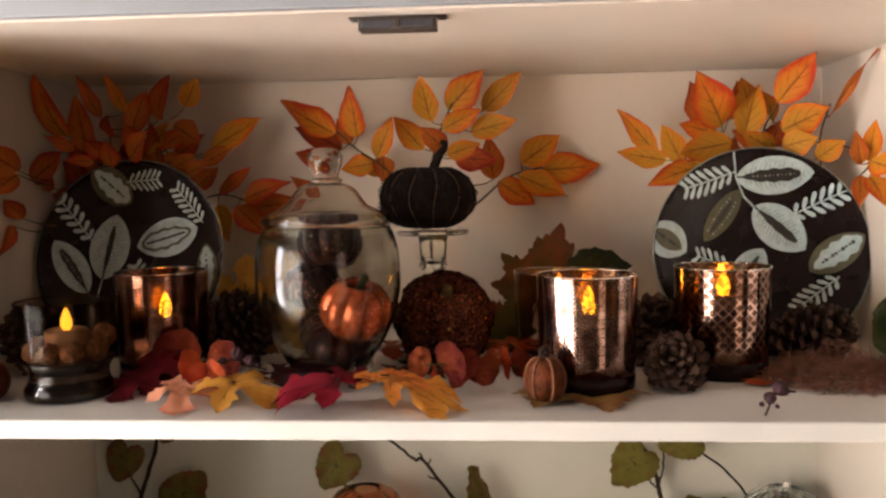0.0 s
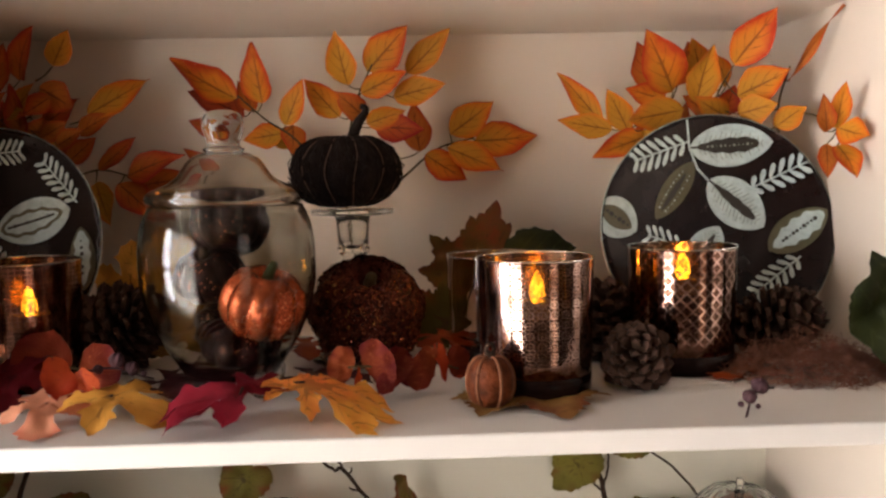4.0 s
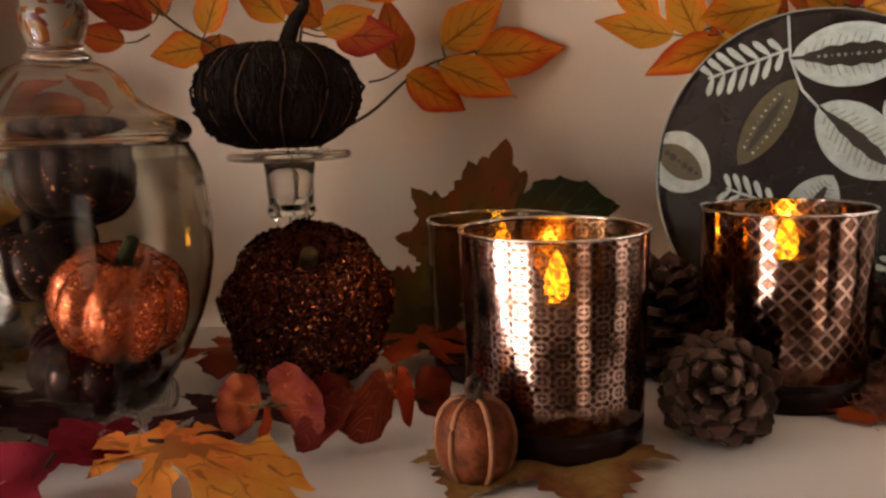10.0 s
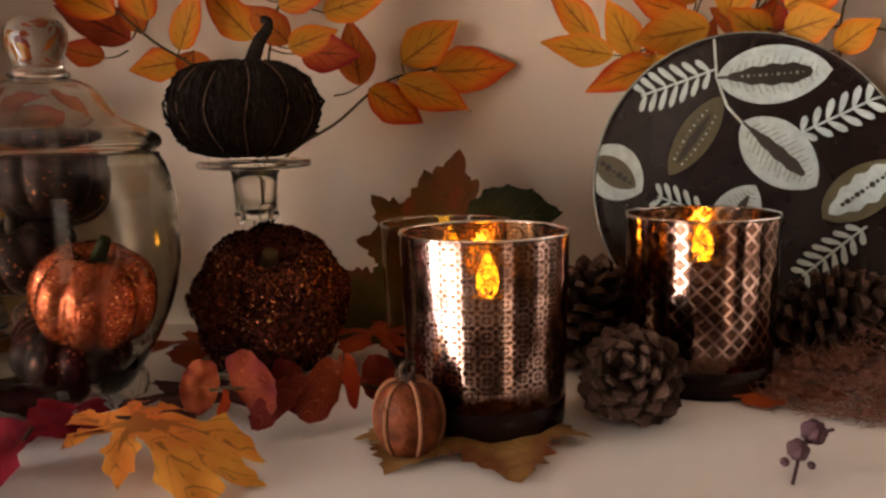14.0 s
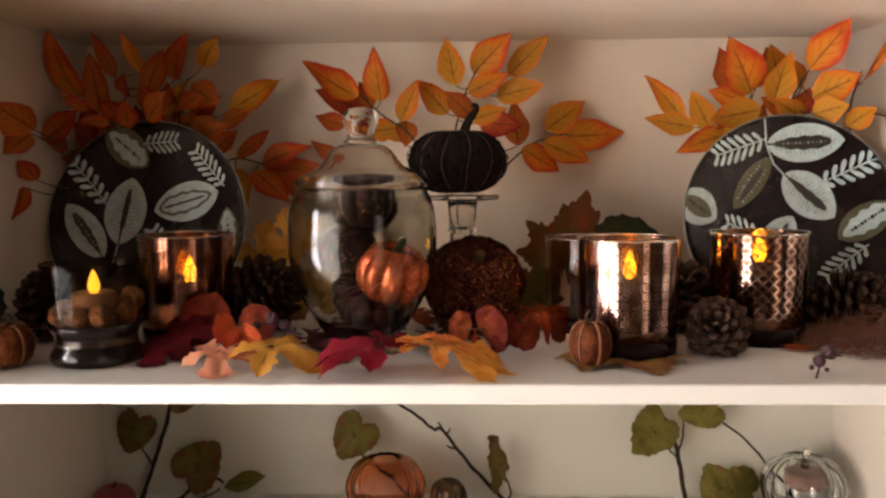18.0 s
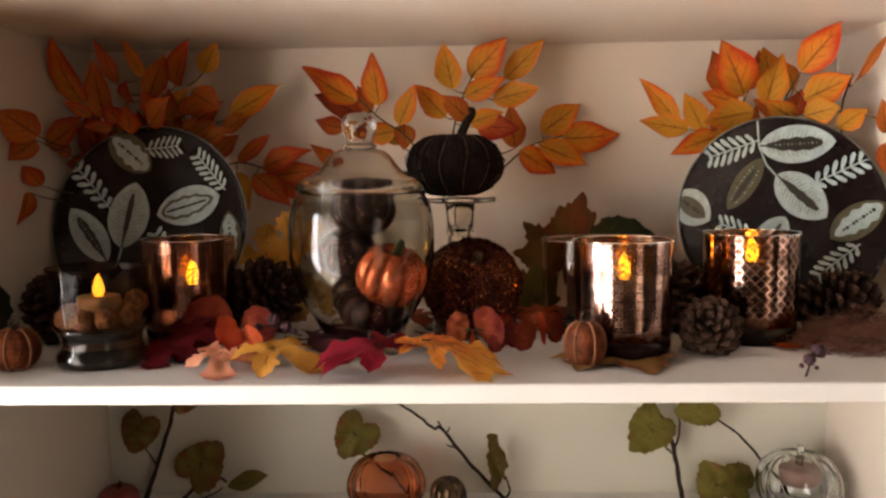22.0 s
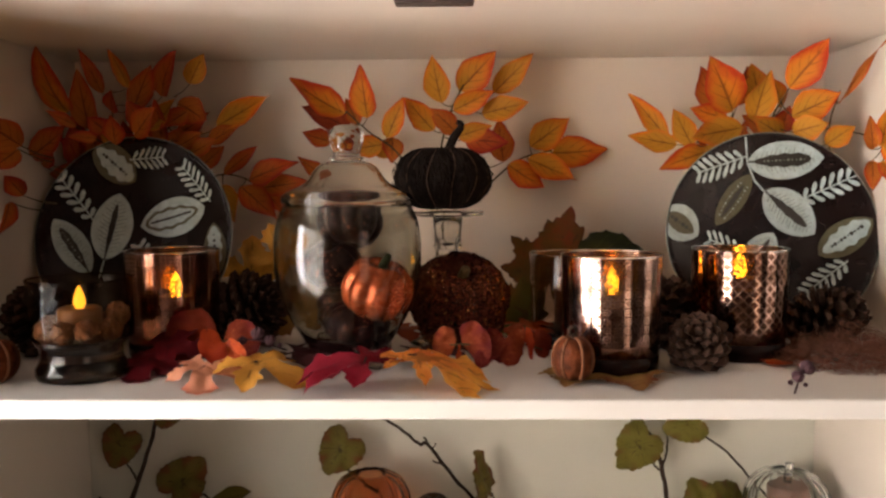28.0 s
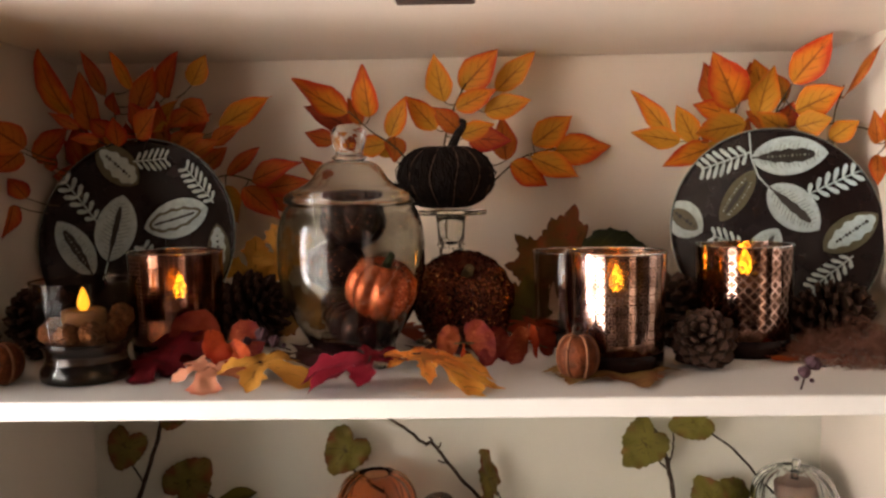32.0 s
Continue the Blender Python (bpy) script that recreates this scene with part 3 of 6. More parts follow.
def leaf_mesh(name, length, width, bend=0.15, cup=0.2, twist=0.0, nu=22, nv=3, seed=0, blunt=1.0):
    """An oval pointed leaf along +x, its face to +z, folded along the midrib and bent."""
    rnd = random.Random(seed)
    ph = rnd.uniform(0, 9)
    verts, uvs, faces = [], [], []
    for i in range(nu + 1):
        u = i / nu
        w = max(math.sin(math.pi * u ** 0.78), 0.0) ** (0.84 * blunt) * (1 - 0.32 * u ** 3)
        w = max(min(w, 1.0), 0.015) * width / 2 * (1 + 0.03 * math.sin(u * 15 + ph) + 0.015 * math.sin(u * 31 + ph))
        for j in range(-nv, nv + 1):
            v = j / nv
            y = v * w
            z = bend * length * 2.2 * u * (1 - u) + cup * abs(y) + 0.035 * length * math.sin(u * 7 + ph + v) * abs(v)
            a = twist * u
            verts.append((u * length, y * math.cos(a) - z * math.sin(a), y * math.sin(a) + z * math.cos(a)))
            uvs.append((u, abs(v)))
    k = 2 * nv + 1
    for i in range(nu):
        for j in range(k - 1):
            faces.append((i * k + j, (i + 1) * k + j, (i + 1) * k + j + 1, i * k + j + 1))
    return mesh_of(name, verts, faces, uvs)


def outline_mesh(name, size, outline, axes, droop=0.3, fold=0.25, ripple=0.05, ragged=0.02, seed=0, rest=None, cell=0.085):
    """A leaf cut to an outline (in shares of size, the stalk's end at 0, 0), face to +z, drooping away from the hub and
    creased along its axes (degrees). UV u: share of the way out; v: distance from the nearest axis."""
    rnd = random.Random(seed)
    ph = rnd.uniform(0, 50)
    pts = []
    for k, p in enumerate(outline):
        q = outline[(k + 1) % len(outline)]
        n = max(2, int(math.hypot(q[0] - p[0], q[1] - p[1]) / (cell * 0.55)))
        for i in range(n):
            x, y = p[0] + (q[0] - p[0]) * i / n, p[1] + (q[1] - p[1]) * i / n
            j = 1 + ragged * 2.2 * noise.noise((x * 9 + ph, y * 9, seed))
            pts.append(Vector((x * j + rnd.uniform(-ragged, ragged) * 0.5, y * j + rnd.uniform(-ragged, ragged) * 0.5)))
    rim = len(pts)
    lo_x, hi_x = min(p.x for p in pts), max(p.x for p in pts)
    lo_y, hi_y = min(p.y for p in pts), max(p.y for p in pts)
    y, row = lo_y, 0
    while y < hi_y:
        x = lo_x + (cell / 2 if row % 2 else 0)
        while x < hi_x:
            q = Vector((x + rnd.uniform(-0.012, 0.012), y + rnd.uniform(-0.012, 0.012)))
            if all((q - p).length_squared > (cell * 0.45) ** 2 for p in pts[:rim]):
                pts.append(q)
            x += cell
        y += cell * 0.87
        row += 1
    vs, _, fs, _, _, _ = geometry.delaunay_2d_cdt(pts, [(i, (i + 1) % rim) for i in range(rim)], [], 1, 1e-5)
    verts, uvs = [], []
    for p in vs:
        r, a = p.length, math.degrees(math.atan2(p.y, p.x))
        off = min(r * math.sin(radians(min(abs((a - b + 180) % 360 - 180), 90))) for b in axes)
        z = -droop * max(r - 0.12, 0) ** 1.6 + fold * off * min(1.0, r * 2) - fold * 0.06
        z += ripple * noise.noise((p.x * 2.6 + ph, p.y * 2.6, 1.0 + seed)) + ripple * 0.35 * noise.noise((p.x * 7 + ph, p.y * 7, seed))
        z *= size
        q = Vector((p.x * size, p.y * size, z))
        if rest is not None:  # what would sink into the shelf lies on it
            q.z += max(0.0, H + 0.0014 + 0.0008 * noise.noise((p.x * 5, p.y * 5, ph)) - (rest @ q).z) / rest[2][2]
        verts.append(q)
        uvs.append((min(r, 1.0), min(off / 0.30, 1.0)))
    faces = [tuple(f) if (vs[f[1]] - vs[f[0]]).cross(vs[f[2]] - vs[f[0]]) > 0 else tuple(f[::-1]) for f in fs]
    return mesh_of(name, verts, faces, uvs)


def palm(lobes, wide=1.3, sinus=0.34, teeth=1.0):
    """Outline of a lobed leaf. lobes: (angle, reach); blunt toothed lobes parted by slits that reach in to the sinus."""
    half = [(0.52, 0.150), (0.66, 0.215 + 0.035 * teeth), (0.735, 0.200 - 0.030 * teeth), (0.86, 0.150 + 0.020 * teeth), (0.90, 0.085)]
    if teeth < 0:  # pointed, finely saw-edged lobes
        half = [(0.42, 0.200), (0.53, 0.250), (0.55, 0.195), (0.66, 0.205), (0.68, 0.145), (0.79, 0.140), (0.80, 0.085), (0.91, 0.060)]
    out = []
    lobes = sorted(lobes)
    for k, (a, reach) in enumerate(lobes):
        c, s = math.cos(radians(a)), math.sin(radians(a))
        for u, v in [(u, -v) for u, v in half] + [(1.0, 0.0)] + half[::-1]:
            u, v = u * reach, v * reach * wide
            out.append((u * c - v * s, u * s + v * c))
        b, nxt = lobes[(k + 1) % len(lobes)]
        gap = (b - a) % 360
        m, r = radians(a + gap / 2), sinus * min(reach, nxt) * (0.25 if gap > 90 else 1.0)
        out.append((r * math.cos(m), r * math.sin(m)))
    return out


FIVE = [(0, 1.0), (58, 0.86), (-58, 0.86), (118, 0.62), (-118, 0.62)]
GRAPE = []
for k in range(40):
    # a rounded heart shape with a short tip and a saw edge
    a = k * 9 - 180
    r = 0.86 - 0.10 * abs(math.sin(radians(a))) ** 3 + 0.16 * max(0.0, 1 - abs(a) / 26) ** 1.4 - 0.40 * max(0.0, (abs(a) - 140) / 40) ** 1.5 + 0.05 * math.cos(radians(3.2 * a))
    r *= 1.022 if k % 2 else 0.978
    GRAPE.append((r * math.cos(radians(a)), r * math.sin(radians(a))))


def aim(base, tip, face=(0, -1, 0)):
    """A pose at base whose x runs to tip and whose z is turned towards face."""
    x = (Vector(tip) - Vector(base)).normalized()
    z = Vector(face) - x * x.dot(Vector(face))
    z = z.normalized() if z.length > 1e-4 else x.orthogonal().normalized()
    y = z.cross(x)
    m = Matrix((x, y, z)).transposed().to_4x4()
    m.translation = Vector(base)
    return m

# ---- the room behind the camera ----
def room():
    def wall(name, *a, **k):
        return tagged(box(name, *a, bevel=0, **k), "plain dark brown room wall out of view, keeps bounce low", "wall", kind="structure")
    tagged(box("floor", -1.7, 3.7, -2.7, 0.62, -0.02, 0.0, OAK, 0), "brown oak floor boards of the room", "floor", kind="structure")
    tagged(box("ceiling", -1.7, 3.7, -2.7, 0.62, 2.5, 2.55, CEILING, 0), "plain dark room ceiling out of view, keeps bounce low", "ceiling", kind="structure")
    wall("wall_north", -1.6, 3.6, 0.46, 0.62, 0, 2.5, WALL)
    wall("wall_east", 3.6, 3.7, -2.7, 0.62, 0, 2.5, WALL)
    # the west wall has the window's tall opening, the south one made for fill
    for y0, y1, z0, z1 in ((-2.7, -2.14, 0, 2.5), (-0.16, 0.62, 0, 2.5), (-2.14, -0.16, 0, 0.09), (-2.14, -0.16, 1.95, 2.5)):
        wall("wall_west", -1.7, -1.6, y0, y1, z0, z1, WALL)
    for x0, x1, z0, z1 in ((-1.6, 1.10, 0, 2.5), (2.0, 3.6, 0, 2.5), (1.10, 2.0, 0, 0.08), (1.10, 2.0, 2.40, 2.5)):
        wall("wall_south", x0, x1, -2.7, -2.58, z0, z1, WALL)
    # The frame in the south wall is made up to hold the fill lamp
    for name, m, half, low, high in (("window_2", pose(-1.515, -1.15, H, 0, 0, -90), 0.99, -1.21, 0.65), ("window_1", pose(1.55, -2.54, H), 0.45, -1.22, 1.12)):
        w = tagged(thing(name, m, "white window frame set round a lamp in a room wall", "window"), kind="structure")
        for x0, x1, z0, z1 in ((-half, 0.05 - half, low, high), (half - 0.05, half, low, high), (0.05 - half, half - 0.05, low, low + 0.05), (0.05 - half, half - 0.05, high - 0.05, high)):
            box("frame_bar", x0, x1, 0.0, 0.05, z0, z1, CREAM, 0, w)
        if name == "window_2":
            for x in (-0.32, 0.32):
                box("mullion", x - 0.045, x + 0.045, 0.0, 0.05, low + 0.05, high - 0.05, CREAM, 0, w)
            for x0, x1 in ((0.05 - half, -0.365), (-0.275, 0.275), (0.365, half - 0.05)):
                box("glazing_bar", x0, x1, 0.01, 0.04, -0.02, 0.01, CREAM, 0, w)
    # a sheer curtain drawn over the far part of the wide window
    c = tagged(thing("curtain", pose(-1.47, -1.45, 0.0, 0, 0, 90), "sheer white curtain hanging in folds at a window", "curtain"), kind="structure")
    verts, faces = [], []
    for i in range(221):
        x = -0.64 + 1.56 * i / 220
        y = 0.022 * math.sin(x * 62) + 0.010 * math.sin(x * 151 + 1)
        verts += [(x, y, 0.06), (x, y * 0.8, 2.10)]
        if i:
            faces.append((2 * i - 2, 2 * i, 2 * i + 1, 2 * i - 1))
    add_part("curtain_cloth", mesh_of("curtain_cloth", verts, faces), SHEER, c)
    box("curtain_rail", -0.68, 1.36, -0.012, 0.012, 2.10, 2.122, CREAM, 0, c)


room()

# ---- the cabinet ----
XL, XR, YB, ZC, ZL = -0.551, 0.428, 0.420, 0.342, -0.262


def shelf(name, z, y0, y1, thick, label, mat=None):
    return tagged(box(name, XL + 0.001, XR - 0.001, y0, y1, z + H - thick, z + H, mat or WHITE, 0.0016), label, "shelf", kind="structure")


cabinet = tagged(thing("cabinet", pose(0, 0, 0), "tall cream painted built-in display cabinet with open front", "cabinet"), kind="structure")
# Both sides take the darkened cream in place of less light
box("side_panel", XL - 0.02, XL, -0.012, YB, 0.0, H + 0.80, SIDE_SHADED, 0.001, cabinet)
side_r = box("side_panel", XR, XR + 0.02, -0.012, YB, 0.0, H + 0.80, SIDE_SHADED, 0.001, cabinet)
# Split at the shelf only so each half carries its own light tint
box("back_panel", XL - 0.02, XR + 0.02, YB, YB + 0.012, H - 0.010, H + 0.80, BACK_WARM_LIT, 0, cabinet)
box("back_panel", XL - 0.02, XR + 0.02, YB, YB + 0.012, 0.0, H - 0.0102, BACK_NEUTRAL_LIT, 0, cabinet, "lower back panel, its neutral light put into the paint")
box("top_panel", XL - 0.02, XR + 0.02, -0.012, YB + 0.012, H + 0.80, H + 0.82, CREAM, 0.001, cabinet)
shelf("display_shelf", 0.0, 0.0, 0.384, 0.0172, "white painted cabinet shelf with a square front edge")
# Cream here, not shelf white: the warm bounce underneath is put into colour
shelf("upper_shelf", ZC + 0.019, -0.006, YB - 0.001, 0.019, "cream painted underside of the upper fixed shelf", CREAM)
shelf("lower_shelf", ZL, 0.0, YB - 0.001, 0.019, "white painted lower cabinet shelf")
box("front_rail", XL, XR, -0.016, -0.0065, H + ZC + 0.002, H + ZC + 0.06, GREY, 0.001, cabinet, "grey painted front rail")
for y, z in ((0.062, 0.047), (0.060, -0.068), (0.047, 0.316)):
    me = lathe("shelf_pin_hole", [(0.0001, 0.0), (0.0026, 0.0), (0.0030, 0.0006), (0.0034, 0.0)], 14)
    add_part("shelf_pin_hole", me, HOLE, side_r, "dark drilled shelf pin hole", side_r.matrix_basis.inverted() @ pose(XR - 0.0006, y, z + H, 0, -90, 0))


# ---- glass and candles ----
def tealight(parent_pose, bulb=None, k=1.0):
    """A battery tealight: ivory cup with an amber flame-shaped bulb."""
    t = thing("led_tealight", parent_pose, "ivory battery tealight with a glowing amber flame bulb", "candle", "tealights")
    add_part("cup", lathe("cup", [(0.0001, 0), (0.0175, 0), (0.0182, 0.001), (0.0182, 0.012), (0.017, 0.014), (0.006, 0.0125), (0.0001, 0.0125)], 32), WAX, t)
    add_part("flame_bulb", lathe("flame_bulb", [(0.0001, 0.012)] + [(r * k, 0.0125 + z * k) for r, z in ((0.0040, 0.0), (0.0068, 0.0055), (0.0066, 0.0115), (0.0046, 0.0185), (0.0022, 0.0245), (0.0001, 0.0275))], 20), bulb or FLAME, t, "glowing amber flame bulb")
    return t


def mercury_votive(x, y, mat, label, rz=0, r0=0.0462, r1=0.0485, h=0.112, light=0.018):
    v = thing("votive_holder", P(x, y, 0, 0, 0, rz), label, "candle holder", "copper votive holders")
    prof = [(r0 - 0.002, 0.016), (r0, 0.018)] + [(r0 + (r1 - r0) * i / 8, 0.018 + (h - 0.018) * i / 8) for i in range(1, 9)]
    add_part("glass_wall", lathe("glass_wall", prof, 96), mat, v)
    add_part("rim", lathe("rim", [(r1 - 0.0018, h - 0.0012), (r1 - 0.0014, h + 0.0004), (r1, h + 0.0008), (r1 + 0.0007, h), (r1 + 0.0002, h - 0.0012)], 96, close=True), THICK, v, "bright ground glass rim")
    add_part("foot", lathe("foot", [(0.0001, 0.001), (r0 - 0.006, 0.0005), (r0 - 0.002, 0.0), (r0 - 0.0005, 0.003), (r0, 0.010), (r0, 0.0178), (r0 - 0.003, 0.0176), (0.0001, 0.015)], 72), COPPERBASE, v, "thick dark copper glass foot")
    tealight(P(x + 0.002, y + 0.004, 0.0152 + light))
    riser = lathe("candle_stand", [(0.0001, 0), (0.022, 0), (0.022, light), (0.0001, light)], 32)
    tagged(add_part("candle_stand", riser, DARKWAX, None, "", P(x + 0.002, y + 0.004, 0.0151)), "dark brown wax block under a tealight", "candle", "wax blocks")
    return v


mercury_votive(0.1010, 0.1185, COPPERF, "copper mirrored glass votive holder etched with small flowers", 10, light=0.045)
mercury_votive(0.2460, 0.1840, COPPERD, "copper mirrored glass votive holder etched with diamonds", 0, 0.0462, 0.0485, light=0.053)
mercury_votive(-0.3510, 0.1900, COPPERG, "copper mirrored glass votive holder etched with a fine grid", 0, 0.0465, 0.0490, light=0.034)
mercury_votive(0.0810, 0.2450, BROWNVOTIVE, "clear brown glass votive holder standing in the back", 40, 0.0462, 0.0482, 0.1025, light=0.045)


def nut_votive():
    x, y = -0.4040, 0.0870
    v = thing("footed_votive_holder", P(x, y), "clear votive holder with dark amber foot full of walnuts", "candle holder")
    add_part("glass_wall", lathe("glass_wall", [(0.0405, 0.0365), (0.0440, 0.0385), (0.0452, 0.046), (0.0462, 0.07), (0.0472, 0.0940)], 80), SMOKE, v)
    add_part("rim", lathe("rim", [(0.0455, 0.0930), (0.0460, 0.0946), (0.0474, 0.0948), (0.0480, 0.0940), (0.0476, 0.0930)], 80, close=True), SMOKE, v, "thin rounded glass rim")
    prof = [(0.0001, 0.004), (0.030, 0.003), (0.036, 0.0005), (0.0400, 0.0015), (0.0418, 0.006), (0.0412, 0.0115), (0.0380, 0.0165), (0.0365, 0.022), (0.0375, 0.029), (0.0405, 0.034), (0.0440, 0.0382), (0.0425, 0.0378), (0.0360, 0.0355), (0.0001, 0.034)]
    add_part("foot", lathe("foot", prof, 80), SMOKEBASE, v, "dark amber flared glass foot")
    rnd = random.Random(7)
    first = None
    for dx, dy, dz, r in ((-0.0030, -0.0300, 0.0475, 0.0112), (0.0170, -0.0255, 0.0485, 0.0118), (-0.0235, -0.0205, 0.0475, 0.0110), (0.0305, -0.0060, 0.0485, 0.0112), (0.0290, 0.0140, 0.0590, 0.0120), (-0.0310, 0.0030, 0.0480, 0.0112), (-0.0240, 0.0240, 0.0500, 0.0118), (0.0020, 0.0310, 0.0490, 0.0115)):
        m = P(x + dx, y + dy, dz - 0.001, rnd.uniform(0, 360), rnd.uniform(0, 360), 0) @ Matrix.Scale(r / 0.0163, 4)
        if first is None:
            first = thing("walnut", m, "tan brown wrinkled walnut in its shell", "nut", "walnuts in the votive")
            shell = lathe("shell", [(0.0001, -0.0150)] + [(0.0150 * math.cos(radians(a)) ** 0.9, 0.0155 * math.sin(radians(a))) for a in range(-80, 85, 8)] + [(0.0001, 0.0162)], 48)
            for v in shell.vertices:
                v.co *= 1 + 0.20 * noise.noise(v.co * 170) + 0.14 * noise.noise(v.co * 380)
            add_part("shell", shell, NUT, first)
            seam = [(0.0152 * math.cos(radians(a)) * (1 + 0.03 * math.sin(a)), 0, 0.0157 * math.sin(radians(a))) for a in range(0, 361, 15)]
            add_part("seam", tube("seam", seam, 0.0010, 6), CORD, first, "paler raised shell seam")
        else:
            c = copy_thing(first, m)
            c.scale = (r / 0.0163,) * 3
    pillar = [(0.0001, 0.0), (0.0190, 0.0), (0.0198, 0.0015), (0.0198, 0.0300), (0.0185, 0.0318), (0.0160, 0.0310), (0.0001, 0.0300)]
    tagged(add_part("candle_stand", lathe("candle_stand", pillar, 40), TANWAX, None, "", P(x + 0.001, y - 0.004, 0.0350)), "tan wax candle among walnuts", "candle", "wax blocks")
    tealight(P(x + 0.001, y - 0.004, 0.0535), SMALLFLAME, 0.80)


nut_votive()


def apothecary_jar():
    x, y = -0.1575, 0.1450
    j = thing("apothecary_jar", P(x, y), "clear glass apothecary jar with a domed knobbed lid, holding glitter pumpkins", "jar")
    outer = [(0.0001, 0.0135), (0.0300, 0.0140), (0.0390, 0.0165), (0.0440, 0.0235), (0.0512, 0.0350), (0.0588, 0.0480), (0.0652, 0.0620), (0.0702, 0.0780), (0.0734, 0.0950), (0.0738, 0.1100), (0.0735, 0.1230), (0.0724, 0.1350), (0.0703, 0.1450), (0.0674, 0.1530), (0.0646, 0.1575), (0.0641, 0.1600)]
    inner = [(0.0620, 0.1605), (0.0616, 0.1575)] + [(r - 0.0022, z) for r, z in outer[-3:3:-1]] + [(0.0360, 0.0215), (0.0250, 0.0190), (0.0001, 0.0185)]
    bowl = add_part("bowl", lathe("bowl", outer + inner, 112), JARGLASS, j)
    bowl.visible_shadow = False
    # Added shell: the bowl casts no shadow, so this tint darkens what lies behind
    shade_prof = [(r - 0.0006, z) for r, z in inner[2:-4]]
    add_part("inner_film", lathe("inner_film", shade_prof, 96), SHADOWTINT, bowl, "added tinted shell that gives the jar its shadow")
    for k in range(4):
        # pressed shell-shaped feet
        a = radians(45 + 90 * k)
        pad = lathe("foot", [(0.0001, -0.0105), (0.0062, -0.0100), (0.0098, -0.0068), (0.0108, -0.0015), (0.0094, 0.0050), (0.0066, 0.0092), (0.0001, 0.0112)], 56, 14, 0.16)
        foot = add_part("foot", pad, JARGLASS, j, "ridged pressed glass foot", pose(0.0425 * math.cos(a), 0.0425 * math.sin(a), 0.0108, 0, 14, 45 + 90 * k))
        foot.visible_shadow = False
    skin = [(0.0632, 0.1614), (0.0650, 0.1624), (0.0660, 0.1646), (0.0660, 0.1672), (0.0646, 0.1700), (0.0608, 0.1728), (0.0550, 0.1754), (0.0484, 0.1782), (0.0428, 0.1814), (0.0388, 0.1850), (0.0360, 0.1890), (0.0336, 0.1930), (0.0306, 0.1970), (0.0262, 0.2004), (0.0206, 0.2030), (0.0150, 0.2042)]
    under = [(r - 0.0024, z - 0.0010) for r, z in skin[::-1][1:] if r < 0.0612] + [(0.0584, 0.1690)]
    lid = add_part("lid", lathe("lid", skin + [(0.0001, 0.2038), (0.0001, 0.2006), (0.0120, 0.2012)] + under + [(0.0576, 0.1640), (0.0580, 0.1618)], 112, close=True), JARLID, j)
    lid.visible_shadow = False
    sleeve = [(0.0578, 0.1616), (0.0576, 0.1500), (0.0568, 0.1345), (0.0562, 0.1335), (0.0558, 0.1342)]
    add_part("lid_sleeve", lathe("lid_sleeve", sleeve, 96), SLEEVE, lid, "thin glass collar of the lid")
    knob = [(0.0001, 0.2044), (0.0150, 0.2044), (0.0176, 0.2054), (0.0168, 0.2072), (0.0142, 0.2088), (0.0136, 0.2115), (0.0142, 0.2150), (0.0156, 0.2190), (0.0170, 0.2235), (0.0175, 0.2280), (0.0171, 0.2322), (0.0150, 0.2358), (0.0108, 0.2383), (0.0055, 0.2393), (0.0001, 0.2395)]
    top = add_part("knob", lathe("knob", knob, 56), JARGLASS, lid, "solid clear glass knob")
    top.visible_shadow = False


apothecary_jar()


def pedestal():
    x, y = -0.0590, 0.2580
    p = thing("glass_pedestal", P(x, y), "clear pressed glass candlestick used as a pumpkin pedestal", "candlestick")
    prof = [(0.0001, 0.003), (0.030, 0.002), (0.0440, 0.0), (0.0450, 0.003), (0.0330, 0.0075), (0.0130, 0.0150), (0.0090, 0.030), (0.0125, 0.045), (0.0085, 0.060), (0.0080, 0.085), (0.0130, 0.0960), (0.0100, 0.1020), (0.0150, 0.1060), (0.0001, 0.1070)]
    add_part("stem", lathe("stem", prof, 64), THICK, p)
    add_part("cup", lathe("cup", [(0.0105, 0.1062), (0.0150, 0.1072), (0.0166, 0.1095), (0.0156, 0.1120), (0.0150, 0.1145), (0.0156, 0.1250), (0.0164, 0.1360), (0.0174, 0.1425), (0.0150, 0.1425), (0.0138, 0.1330), (0.0128, 0.1220), (0.0110, 0.1140), (0.0080, 0.1100)], 64, close=True), THICK, p)
    add_part("drip_dish", lathe("drip_dish", [(0.0165, 0.1430), (0.0290, 0.1432), (0.0405, 0.1445), (0.0418, 0.1475), (0.0402, 0.1500), (0.0165, 0.1492)], 64, close=True), THICK, p, "flat pressed glass dish")


pedestal()


def pumpkin_profile(r, h, dent=0.18, low=0.10):
    """Half outline of a squat pumpkin of radius r and height h, dented above and below."""
    out = []
    for i in range(25):
        a = radians(-90 + 180 * i / 24)
        rr = r * math.cos(a) ** 0.72 if math.cos(a) > 1e-6 else 0.0001
        zz = 0.5 * h * (1 + math.sin(a))
        core = max(0.0, 1 - rr / (0.55 * r))
        zz += -dent * h * core * core if a > 0 else low * h * core * core
        out.append((max(rr, 0.0001), zz))
    return out


